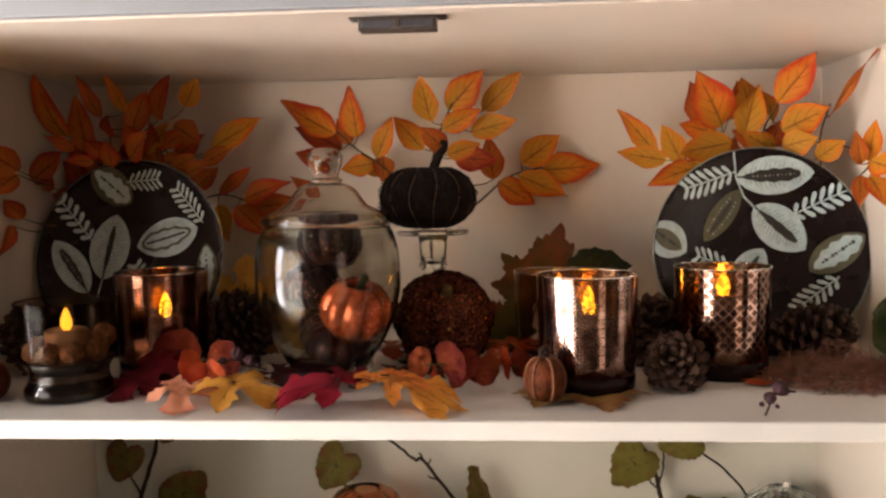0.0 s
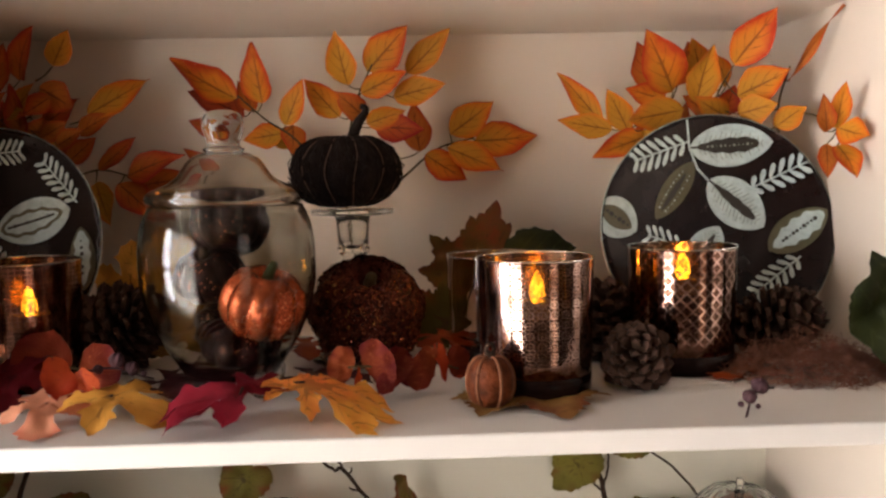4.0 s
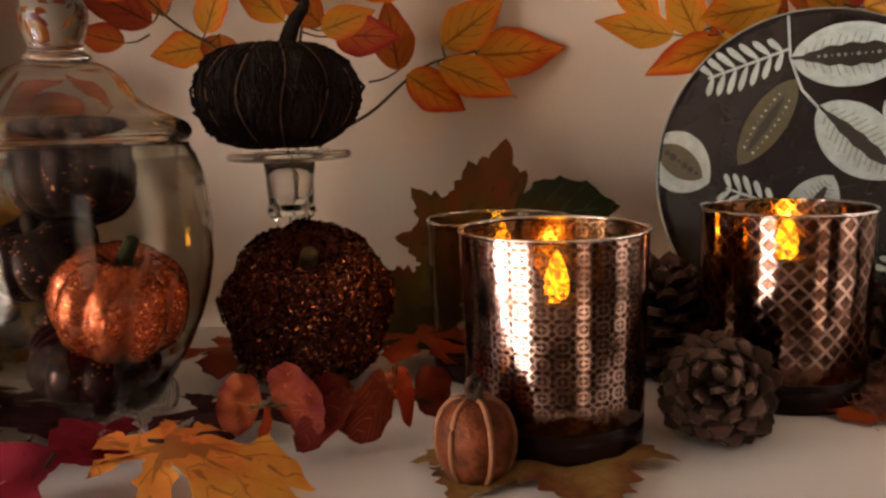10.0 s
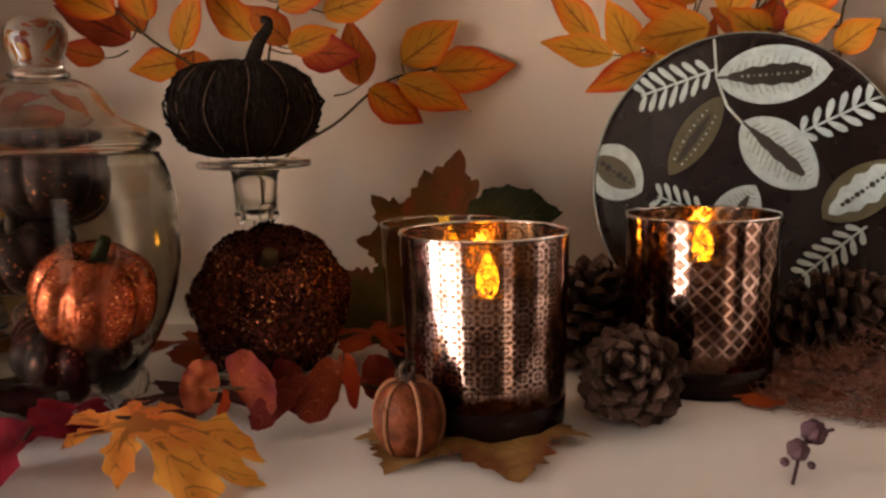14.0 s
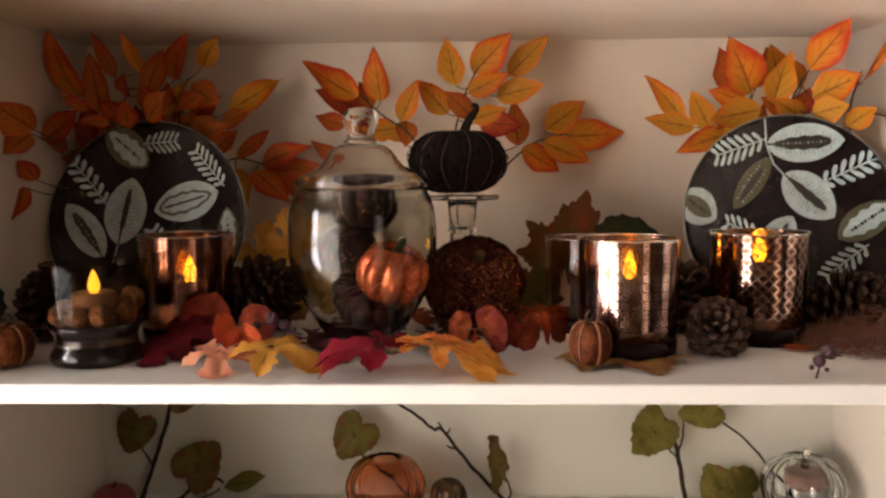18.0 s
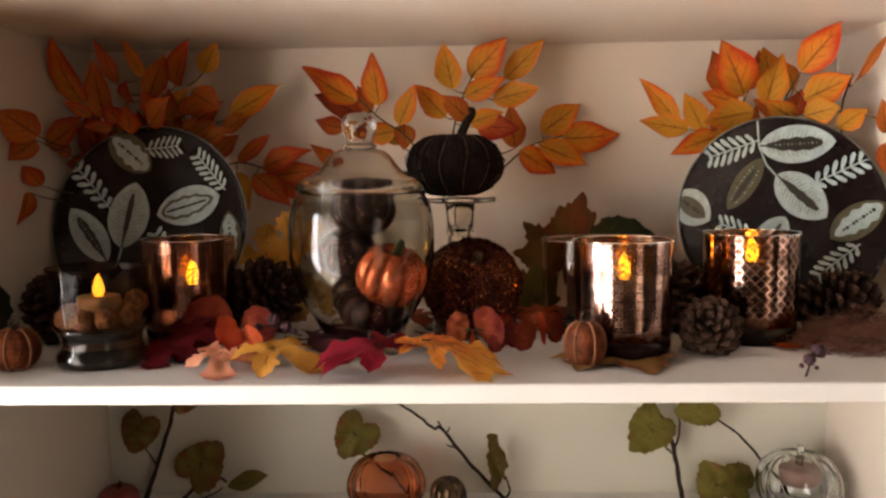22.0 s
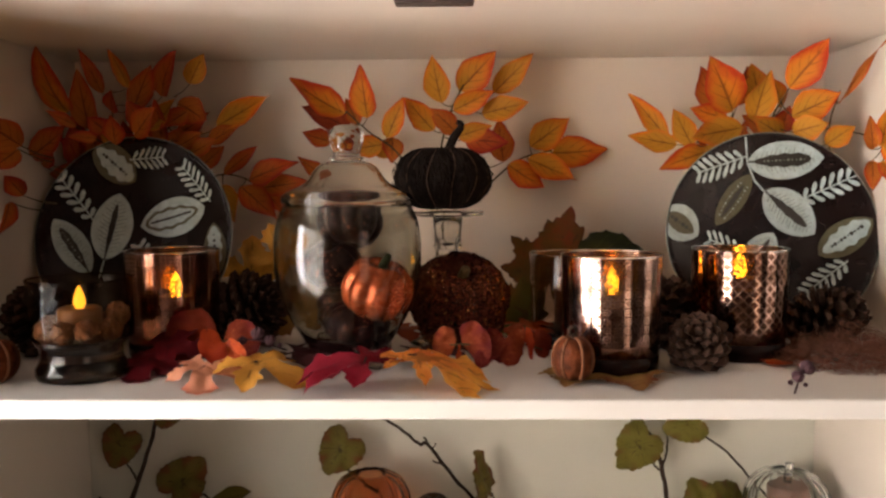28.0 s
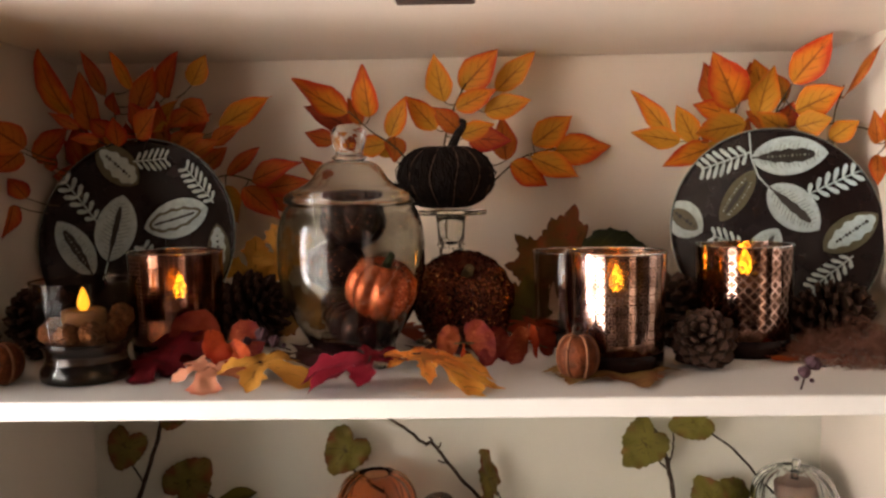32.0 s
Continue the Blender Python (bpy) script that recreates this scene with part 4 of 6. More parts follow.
def black_pumpkin():
    x, y, z = -0.0645, 0.2600, 0.1508
    p = thing("vine_pumpkin", P(x, y, z), "black-brown vine-wrapped pumpkin with tan raffia ribs on a glass pedestal", "pumpkin")
    r, h = 0.0540, 0.0715
    body = pumpkin_profile(r, h, 0.12, 0.08)
    add_part("body", lathe("body", body, 120, 12, 0.10), MOSSY, p)
    rnd = random.Random(3)
    vs, fs = [], []
    for i in range(420):
        a0, a1 = rnd.uniform(0, 2 * math.pi), rnd.uniform(-0.5, 0.5)
        lo, hi = sorted((rnd.randint(1, 22), rnd.randint(1, 22)))
        if hi - lo < 4:
            continue
        pts = []
        for q in range(9):
            t = q / 8
            rr, zz = body[int(lo + (hi - lo) * t)]
            a = a0 + a1 * t
            f = 1 - 0.10 * (1 - abs(math.cos(a * 6))) + 0.006 + 0.024 * rnd.random() + 0.10 * rnd.random() ** 7
            pts.append((rr * f * math.cos(a), rr * f * math.sin(a), zz))
        v, f = tube_data(pts, 0.0005 + 0.0005 * rnd.random(), 5)
        fs += [tuple(k + len(vs) for k in g) for g in f]
        vs += v
    tagged(add_part("fibre_wrap", mesh_of("fibre_wrap", vs, fs), MOSSY, p), kind="stuff")
    for i in range(12):
        a = 2 * math.pi * (i + 0.5) / 12
        pts = [(rr * 0.968 * math.cos(a + 0.05 * math.sin(zz * 90 + i)), rr * 0.968 * math.sin(a + 0.05 * math.sin(zz * 90 + i)), zz) for rr, zz in body[2:24]]
        add_part("raffia_rib", tube("raffia_rib", pts, 0.0005, 6), WIRE, p)
    stem = curve_pts([(0.004, 0, 0.058), (0.009, -0.002, 0.072), (0.014, -0.004, 0.083), (0.020, -0.004, 0.091), (0.021, -0.004, 0.0965), (0.016, -0.004, 0.0985)], 5)
    add_part("stem", tube("stem", stem, [0.0062 - 0.0036 * i / (len(stem) - 1) for i in range(len(stem))], 10), MOSSY, p, "curved dark twig stem")


black_pumpkin()


def sequin_pumpkin():
    x, y = -0.0460, 0.2300
    p = thing("sequin_pumpkin", P(x, y, 0.0520) @ pose(0, 0, 0, 34, 0, 8) @ pose(0, 0, -0.049), "rust and bronze sequin-covered pumpkin with a dull olive stem, tipped forwards", "pumpkin")
    body = pumpkin_profile(0.0550, 0.0960, 0.20, 0.05)
    mid = Vector((0, 0, 0.049))
    lump = lambda q: 1 + 0.07 * noise.noise(Vector(q) * 46) + 0.03 * noise.noise(Vector(q) * 130)  # noqa: E731
    skin = lathe("body", body, 100, 8, 0.10)
    for v in skin.vertices:
        v.co = mid + (v.co - mid) * lump(v.co)
    add_part("body", skin, SEQBODY, p)
    rnd = random.Random(11)
    vs, fs = [], []
    for i in range(15500):
        a, q = rnd.uniform(0, 2 * math.pi), rnd.uniform(1.5, 23.9)
        b = int(q)
        rr = body[b][0] + (body[b + 1][0] - body[b][0]) * (q - b)
        zz = body[b][1] + (body[b + 1][1] - body[b][1]) * (q - b)
        if rnd.random() > rr / 0.053 + 0.4:
            continue
        f = 1 - 0.10 * (1 - abs(math.cos(a * 4))) + rnd.uniform(0.0, 0.034)
        c = Vector((rr * f * math.cos(a), rr * f * math.sin(a), zz + rnd.uniform(-0.001, 0.001)))
        c = mid + (c - mid) * lump(c)
        d = Vector((math.cos(a) + rnd.uniform(-0.8, 0.8), math.sin(a) + rnd.uniform(-0.8, 0.8), (zz - 0.049) * 14 + rnd.uniform(-0.8, 0.8))).normalized()
        s = Matrix.Rotation(rnd.uniform(0, 3), 3, d) @ d.orthogonal().normalized() * rnd.uniform(0.0009, 0.0021)
        t = d.cross(s)
        k = len(vs)
        vs += [c + s, c + t * 0.9, c - s, c - t * 0.9, c + d * 0.0006]
        fs += [(k, k + 1, k + 4), (k + 1, k + 2, k + 4), (k + 2, k + 3, k + 4), (k + 3, k, k + 4)]
    tagged(add_part("sequin_cover", mesh_of("sequin_cover", vs, fs, smooth=False), SEQUIN, p), kind="stuff")
    stem = curve_pts([(0.0, 0.0, 0.068), (0.001, -0.002, 0.084), (0.003, -0.004, 0.097)], 5)
    add_part("stem", tube("stem", stem, [0.0072 - 0.0022 * i / (len(stem) - 1) for i in range(len(stem))], 9), OLIVESTEM, p, "dull olive stem in the dent")


sequin_pumpkin()


def glitter_pumpkin(x, y, z, r, h, mat, stem_mat, label, tilt=(0, 0, 0), ribs=9):
    p = thing("glitter_pumpkin", P(x, y, z, *tilt), label, "pumpkin", "glitter pumpkins in the jar")
    add_part("body", lathe("body", pumpkin_profile(r, h, 0.20, 0.08), 108, ribs, 0.13), mat, p)
    st = curve_pts([(0, 0, h * 0.74), (0.001, 0, h * 0.95), (0.004, 0, h * 1.14)], 4)
    add_part("stem", tube("stem", st, [0.0055 - 0.0022 * i / (len(st) - 1) for i in range(len(st))], 9), stem_mat, p, "short painted stem")


glitter_pumpkin(-0.1530, 0.1400, 0.0200, 0.0350, 0.0440, PLUMGLIT, TWIG, "dark plum glitter mini pumpkin lying at the jar's bottom", (12, 8, 20))
glitter_pumpkin(-0.1330, 0.1300, 0.0515, 0.0360, 0.0580, COPPERGLIT, DEEPGREEN, "copper orange glitter mini pumpkin with a green stem inside the jar", (14, 14, 0))
glitter_pumpkin(-0.1760, 0.1720, 0.0430, 0.0270, 0.0380, PLUMGLIT, TWIG, "dark plum glitter mini pumpkin low at the back of the jar", (60, 10, 30))
glitter_pumpkin(-0.1700, 0.1500, 0.0830, 0.0310, 0.0420, PLUMGLIT, TWIG, "dark plum glitter mini pumpkin resting on others in the jar", (25, -10, 0))
glitter_pumpkin(-0.1540, 0.1380, 0.1190, 0.0340, 0.0500, PLUMGLIT, TWIG, "dark plum glitter mini pumpkin at the top of the jar", (-20, 12, 40))


def cinnamon_pumpkin(x, y, rz, r=0.0200, h=0.0345):
    p = thing("dried_mini_pumpkin", P(x, y, 0.0002, 0, 0, rz), "mini pumpkin of brown dried peel with tan cord ribs", "pumpkin", "dried mini pumpkins")
    body = pumpkin_profile(r, h, 0.08, 0.05)
    add_part("body", lathe("body", body, 72, 6, 0.05), PAPER, p)
    for i in range(6):
        a = math.pi * (2 * i + 1) / 6
        pts = [(rr * 0.975 * math.cos(a), rr * 0.975 * math.sin(a), zz) for rr, zz in body[1:24]]
        add_part("cord_rib", tube("cord_rib", pts, 0.0014, 8), CORD, p, "tan cord rib")
    add_part("stem", tube("stem", [(0, 0, h * 0.86), (0.0003, 0, h + 0.0015)], [0.0058, 0.0040], 10), TWIG, p, "dark stub stem")
    loop = [(0.0036 * math.cos(radians(q)), 0.0008 * math.sin(radians(2 * q)), h + 0.0052 + 0.0036 * math.sin(radians(q))) for q in range(-90, 271, 24)]
    add_part("stem_loop", tube("stem_loop", loop, 0.0017, 7), TWIG, p, "dark curled twig loop")


cinnamon_pumpkin(0.0575, 0.0655, 22, 0.0189, 0.0415)
cinnamon_pumpkin(-0.4770, 0.0640, 5, 0.0225, 0.0390)


def pine_cone(x, y, z, r, length, m_tilt, label, rows=11, seed=1, size=1.0):
    """Scales set in a spiral on a core that lies along local z."""
    c = thing("pine_cone", P(x, y, z, *m_tilt), label, "pine cone", "pine cones")
    add_part("core", lathe("core", [(0.0001, -length * 0.45)] + [(r * 0.30 * math.cos(radians(a)), length * 0.45 * math.sin(radians(a))) for a in range(-75, 80, 15)] + [(0.0001, length * 0.45)], 20), CONE, c)
    w, d, th = r * 0.54 * size, r * 0.76, r * 0.07 * size
    verts = [(0, -w * 0.25, -th), (0, w * 0.25, -th), (0, w * 0.25, th), (0, -w * 0.25, th),
             (d * 0.75, -w * 0.5, -th), (d * 0.75, w * 0.5, -th), (d * 0.75, w * 0.45, th * 1.6), (d * 0.75, -w * 0.45, th * 1.6),
             (d, -w * 0.28, -th * 0.4), (d, w * 0.28, -th * 0.4), (d * 0.97, w * 0.22, th * 1.5), (d * 0.97, -w * 0.22, th * 1.5), (d * 1.10, 0, th * 1.9)]
    faces = [(0, 1, 2, 3), (0, 4, 5, 1), (3, 2, 6, 7), (0, 3, 7, 4), (1, 5, 6, 2), (4, 8, 9, 5), (7, 6, 10, 11), (4, 7, 11, 8), (5, 9, 10, 6), (8, 12, 9), (9, 12, 10), (10, 12, 11), (11, 12, 8)]
    me = mesh_of("scale", verts, faces, smooth=False)
    me.materials.append(CONE)
    me.materials.append(CONETIP)
    for k, pg in enumerate(me.polygons):
        pg.material_index = 1 if k >= 9 or k == 6 else 0
    rnd = random.Random(seed)
    n = rows * 8
    for i in range(n):
        f = (i + 0.5) / n
        a = i * radians(137.508)
        lat = math.asin(max(-1.0, min(1.0, 2 * f - 1)))
        rr = r * 0.36 * math.cos(lat) ** 0.8
        zz = length * 0.47 * math.sin(lat)
        tip = radians(math.degrees(lat) * 0.95 + rnd.uniform(-8, 8))
        s = (0.55 + 0.5 * math.cos(lat)) * rnd.uniform(0.9, 1.1)
        mm = Matrix.Translation((rr * math.cos(a), rr * math.sin(a), zz)) @ Matrix.Rotation(a, 4, "Z") @ Matrix.Rotation(-tip, 4, "Y") @ Matrix.Scale(s, 4)
        add_part("scale", me, None, c, "", mm)
    return c


pine_cone(0.1850, 0.1150, 0.0250, 0.0255, 0.048, (62, 0, -18), "brown pine cone lying on its side with its base outwards", 10, 1)
pine_cone(0.1830, 0.2250, 0.0330, 0.0300, 0.062, (8, 0, 0), "dark brown pine cone standing between copper votives", 11, 2)
pine_cone(0.3480, 0.2150, 0.0330, 0.0290, 0.066, (70, 0, 60), "brown pine cone with pale scale tips lying by a plate", 11, 3)
pine_cone(-0.2900, 0.2420, 0.0370, 0.0375, 0.076, (70, 0, 62), "dark brown pine cone beside the apothecary jar", 18, 4, 0.72)
pine_cone(-0.4900, 0.1950, 0.0330, 0.0330, 0.066, (50, 0, -40), "dark brown pine cone in the cabinet corner", 11, 5)


# ---- plates ----
PR = 0.119
PROFILE = [(0.0001, 0.0040), (0.050, 0.0044), (0.070, 0.0064), (0.085, 0.0095), (0.098, 0.0130), (0.112, 0.0172), (0.1175, 0.0190), (0.119, 0.0184), (0.1185, 0.0170), (0.112, 0.0152), (0.088, 0.0098), (0.078, 0.0025), (0.060, 0.0), (0.0001, 0.0)]


def glaze(x, y, lift):
    """A place on the plate's face, in shares of its radius, lifted above the glaze."""
    r = math.hypot(x, y) * PR
    if r > PR * 0.985:
        x, y, r = x * PR * 0.985 / r, y * PR * 0.985 / r, PR * 0.985
    z = PROFILE[5][1]
    for (r0, z0), (r1, z1) in zip(PROFILE[:7], PROFILE[1:8]):
        if r0 <= r <= r1:
            z = z0 + (z1 - z0) * (r - r0) / (r1 - r0)
    return (x * PR, y * PR, z + lift)


def blade(name, base, tip, width, lift, belly=0.42, wavy=0.0, nu=18, nv=4, blunt=1.0):
    """A painted leaf shape on the plate from base to tip."""
    bx, by = base
    dx, dy = tip[0] - bx, tip[1] - by
    ln = math.hypot(dx, dy)
    px, py = -dy / ln, dx / ln
    verts, faces = [], []
    for i in range(nu + 1):
        u = i / nu
        w = (u ** 0.7) * ((1 - u) ** (0.75 * blunt)) / ((belly ** 0.7) * ((1 - belly) ** (0.75 * blunt)))
        w = max(min(w, 1.0), 0.01) * width / 2 * (1 + wavy * math.sin(u * 26))
        for j in range(-nv, nv + 1):
            v = j / nv * w
            verts.append(glaze(bx + dx * u + px * v, by + dy * u + py * v, lift))
    k = 2 * nv + 1
    for i in range(nu):
        for j in range(k - 1):
            faces.append((i * k + j, (i + 1) * k + j, (i + 1) * k + j + 1, i * k + j + 1))
    return mesh_of(name, verts, faces)


def strokes(name, lines, lift):
    """Thin painted lines (x0, y0, x1, y1, width) on the plate."""
    verts, faces = [], []
    for x0, y0, x1, y1, w in lines:
        dx, dy = x1 - x0, y1 - y0
        ln = math.hypot(dx, dy) or 1
        px, py = -dy / ln * w / 2, dx / ln * w / 2
        n = max(1, int(ln / 0.08))
        k = len(verts)
        for i in range(n + 1):
            u = i / n
            verts += [glaze(x0 + dx * u + px, y0 + dy * u + py, lift), glaze(x0 + dx * u - px, y0 + dy * u - py, lift)]
        faces += [(k + 2 * i, k + 2 * i + 1, k + 2 * i + 3, k + 2 * i + 2) for i in range(n)]
    return mesh_of(name, verts, faces)


def dots(name, line, count, r, lift):
    verts, faces = [], []
    x0, y0, x1, y1 = line
    for i in range(count):
        u = (i + 0.5) / count
        cx, cy = x0 + (x1 - x0) * u, y0 + (y1 - y0) * u
        k = len(verts)
        verts += [glaze(cx + r * math.cos(a * math.pi / 4), cy + r * math.sin(a * math.pi / 4), lift) for a in range(8)]
        faces.append(tuple(range(k, k + 8)))
    return mesh_of(name, verts, faces)


def painted_leaf(plate, base, tip, width, ground, style="slit", slit=0.08, beads=8):
    """Styles: slit (feathered leaf with a dark seed slit), ring (wavy olive ring round a dotted middle), halo (scalloped pale leaf
    on an olive one), olive (olive leaf with a loop of beads), eye (pale leaf with a dotted olive middle)."""
    dx, dy = tip[0] - base[0], tip[1] - base[1]
    ln = math.hypot(dx, dy)
    at = lambda u, v=0.0: (base[0] + dx * u - dy / ln * v, base[1] + dy * u + dx / ln * v)  # noqa: E731

    def row(mat, name, side=0.0, u0=0.22, u1=0.82, r=0.010):
        for i in range(beads):
            u = u0 + (u1 - u0) * (i + 0.5) / beads
            x, y = at(u, side * width * math.sin(math.pi * u) ** 0.7)
            add_part(name, dots(name, (x, y, x, y), 1, r * (0.8 + 0.3 * math.sin(i * 2.3)), 0.0019), mat, leaf)

    if style == "halo":
        leaf = add_part("leaf_motif", blade("leaf_motif", base, tip, width * 1.55, 0.0003), OLIVE, plate, "olive painted leaf border")
        add_part("inner_leaf", blade("inner_leaf", at(0.08), at(0.94), width * 0.95, 0.0008, 0.5, 0.13, 30, blunt=0.7), PALE, leaf, "scalloped pale middle")
        row(DARKPAINT, "seed_dot", r=0.018)
        return
    leaf = add_part("leaf_motif", blade("leaf_motif", base, tip, width, 0.0005), ground, plate)
    if style == "olive":
        for side in (0.22, -0.22):
            row(PALE, "seed_dot", side, 0.18, 0.86, 0.008)
        add_part("slit", blade("slit", at(0.20), at(0.86), slit, 0.0010, wavy=0.08), DARKPAINT, leaf, "dark painted slit")
        return
    if style == "ring":
        add_part("ring", blade("ring", at(0.10), at(0.93), width * 0.56, 0.0009, 0.5, 0.09, 30, blunt=0.7), OLIVE, leaf, "wavy olive ring")
        add_part("inner_leaf", blade("inner_leaf", at(0.16), at(0.88), width * 0.40, 0.0012, 0.5, 0.09, 30, blunt=0.7), PALE, leaf)
        add_part("seed_slit", strokes("seed_slit", [(*at(0.22), *at(0.84), 0.022)], 0.0015), DARKPAINT, leaf, "dark seed line")
        row(DARKPAINT, "seed_dot", r=0.016)
        return
    if style == "eye":
        add_part("inner_leaf", blade("inner_leaf", at(0.12), at(0.88), width * 0.50, 0.0009, 0.45), OLIVE, leaf, "olive middle")
        row(DARKPAINT, "seed_dot", r=0.022)
        return
    lines = []
    for i in range(1, 15):
        u = 0.05 + 0.058 * i
        h = 0.42 * width * math.sin(math.pi * u ** 0.8) * (0.75 + 0.25 * math.sin(i * 3.1))
        for s in (1, -1):
            (x0, y0), (x1, y1) = at(u), at(u + 0.40 * h / ln, s * h)
            lines.append((x0, y0, x1, y1, 0.0075))
    add_part("vein_pattern", strokes("vein_pattern", lines, 0.0008), VEINPAINT, leaf)
    add_part("stalk_line", strokes("stalk_line", [(*at(0.0), *at(0.2), 0.018)], 0.0009), DARKPAINT, leaf)
    add_part("slit", blade("slit", at(0.08), at(0.84), slit, 0.0012, 0.5, 0.11, 30, blunt=0.6), DARKPAINT, leaf, "dark wavy seed slit")
    if beads:
        row(VEINPAINT, "seed_dot", 0.0, 0.20, 0.78, 0.011)


def painted_fern(plate, base, tip, width, pairs=7):
    dx, dy = tip[0] - base[0], tip[1] - base[1]
    ln = math.hypot(dx, dy)
    ux, uy, px, py = dx / ln, dy / ln, -dy / ln, dx / ln
    vs, fs = [], []
    for i in range(pairs):
        u = (i + 0.5) / pairs
        reach = width * 0.5 * (0.65 + 0.35 * math.sin(math.pi * u))
        for s in (1, -1):
            b = (base[0] + dx * u, base[1] + dy * u)
            t = (b[0] + ux * reach * 0.75 + px * s * reach, b[1] + uy * reach * 0.75 + py * s * reach)
            me = blade("leaflet", b, t, ln / pairs * 0.52, 0.0006, 0.62, nu=7, nv=1, blunt=0.5)
            k = len(vs)
            vs += [tuple(v.co) for v in me.vertices]
            fs += [tuple(q + k for q in p.vertices) for p in me.polygons]
            bpy.data.meshes.remove(me)
    fern = add_part("fern_motif", mesh_of("fern_motif", vs, fs), PALE, plate)
    add_part("fern_stalk", strokes("fern_stalk", [(*base, *tip, 0.014)], 0.0009), PALE, fern)


def plate(x, y, label, rz=0.0):
    p = thing("plate", P(x, y, 0.0, 78, 0, rz) @ pose(0, PR + 0.0008, 0), label, "plate", "painted plates")
    add_part("dish", lathe("dish", PROFILE, 128), PLATE, p)
    add_part("rim_line", lathe("rim_line", [(PR - 0.0008, 0.0189), (PR + 0.0004, 0.0187), (PR + 0.0004, 0.0180)], 128), VEINPAINT, p, "thin worn pale rim line")
    return p


def plates():
    p = plate(0.3110, 0.2660, "dark brown glazed plate painted with pale blue leaves and ferns", -3)
    painted_leaf(p, (-0.189, 0.722), (0.526, 0.749), 0.36, PALE, "slit", 0.125, 11)
    painted_leaf(p, (-0.021, 0.444), (0.437, 0.016), 0.40, PALE, "slit", 0.085, 0)
    painted_leaf(p, (-0.147, 0.604), (-0.500, 0.102), 0.22, OLIVE, "olive", 0.05, 10)
    painted_leaf(p, (-1.032, 0.230), (-0.679, -0.005), 0.36, PALE, "eye", beads=6)
    painted_leaf(p, (0.463, -0.193), (0.947, 0.144), 0.20, PALE, "halo", beads=10)
    painted_leaf(p, (-0.221, -0.369), (0.053, 0.027), 0.30, PALE, "slit", 0.05, 0)
    painted_fern(p, (-0.200, 0.775), (-0.684, 0.604), 0.26)
    painted_fern(p, (0.316, 0.348), (0.842, 0.583), 0.24)
    painted_fern(p, (0.716, -0.251), (0.316, -0.561), 0.22)
    painted_fern(p, (-0.274, -0.144), (-0.579, -0.037), 0.22, 5)
    add_part("stalk_line", strokes("stalk_line", [(-0.216, 0.957, -0.189, 0.722, 0.016), (-0.189, 0.722, -0.116, 0.540, 0.016), (-0.116, 0.540, 0.000, 0.412, 0.016)], 0.0009), PALE, p)
    p = plate(-0.4260, 0.2660, "dark brown glazed plate with pale leaves under autumn foliage", -4)
    painted_leaf(p, (-0.448, 0.915), (-0.050, 0.565), 0.22, PALE, "halo", beads=9)
    painted_leaf(p, (-0.326, -0.215), (-0.204, 0.452), 0.42, PALE, "slit", 0.060, 0)
    painted_leaf(p, (0.691, 0.305), (0.028, 0.119), 0.38, PALE, "ring", beads=11)
    painted_leaf(p, (-0.459, -0.350), (-0.834, 0.181), 0.30, PALE, "slit", 0.085, 9)
    painted_leaf(p, (0.860, -0.395), (0.790, 0.147), 0.16, PALE, "halo", beads=6)
    painted_fern(p, (-0.094, 0.780), (0.260, 0.802), 0.22, 6)
    painted_fern(p, (-0.459, 0.181), (-0.834, 0.667), 0.22)
    painted_fern(p, (0.757, 0.350), (0.448, 0.712), 0.22)
    painted_fern(p, (0.182, -0.395), (0.017, -0.056), 0.22, 5)
    add_part("stalk_line", strokes("stalk_line", [(-0.326, -0.215, -0.359, -0.395, 0.016)], 0.0009), PALE, p)


plates()


# ---- autumn foliage ----
# rows: stalk end x, y, z; tip x, y, z; width; 0 bright orange, 1 rust or 2 dark red
CENTRE_LEFT = [
    (-0.187, 0.350, 0.267, -0.247, 0.325, 0.306, 0.036, 0),
    (-0.158, 0.345, 0.261, -0.164, 0.325, 0.321, 0.032, 0),
    (-0.134, 0.345, 0.237, -0.113, 0.330, 0.283, 0.025, 0),
    (-0.183, 0.372, 0.249, -0.240, 0.362, 0.277, 0.036, 2),
    (-0.205, 0.370, 0.234, -0.241, 0.360, 0.245, 0.023, 1),
    (-0.172, 0.370, 0.254, -0.187, 0.365, 0.287, 0.019, 1),
    (-0.142, 0.372, 0.230, -0.183, 0.365, 0.223, 0.026, 0),
    (-0.130, 0.370, 0.239, -0.130, 0.360, 0.207, 0.027, 1),
]
CENTRE_TOP = [
    (-0.067, 0.360, 0.280, -0.078, 0.340, 0.335, 0.030, 0),
    (-0.045, 0.360, 0.295, -0.002, 0.335, 0.343, 0.037, 0),
    (-0.002, 0.370, 0.293, 0.044, 0.350, 0.337, 0.028, 0),
    (-0.053, 0.350, 0.270, -0.004, 0.335, 0.291, 0.025, 0),
    (-0.017, 0.360, 0.266, 0.038, 0.340, 0.278, 0.030, 0),
    (-0.077, 0.360, 0.246, -0.112, 0.345, 0.285, 0.028, 0),
    (-0.049, 0.370, 0.243, -0.081, 0.360, 0.273, 0.026, 1),
    (-0.048, 0.360, 0.238, -0.006, 0.350, 0.251, 0.023, 0),
    (-0.038, 0.365, 0.234, 0.014, 0.345, 0.230, 0.030, 1),
    (0.010, 0.372, 0.207, 0.003, 0.360, 0.260, 0.030, 1),
    (-0.137, 0.380, 0.213, -0.143, 0.370, 0.233, 0.025, 0),
]
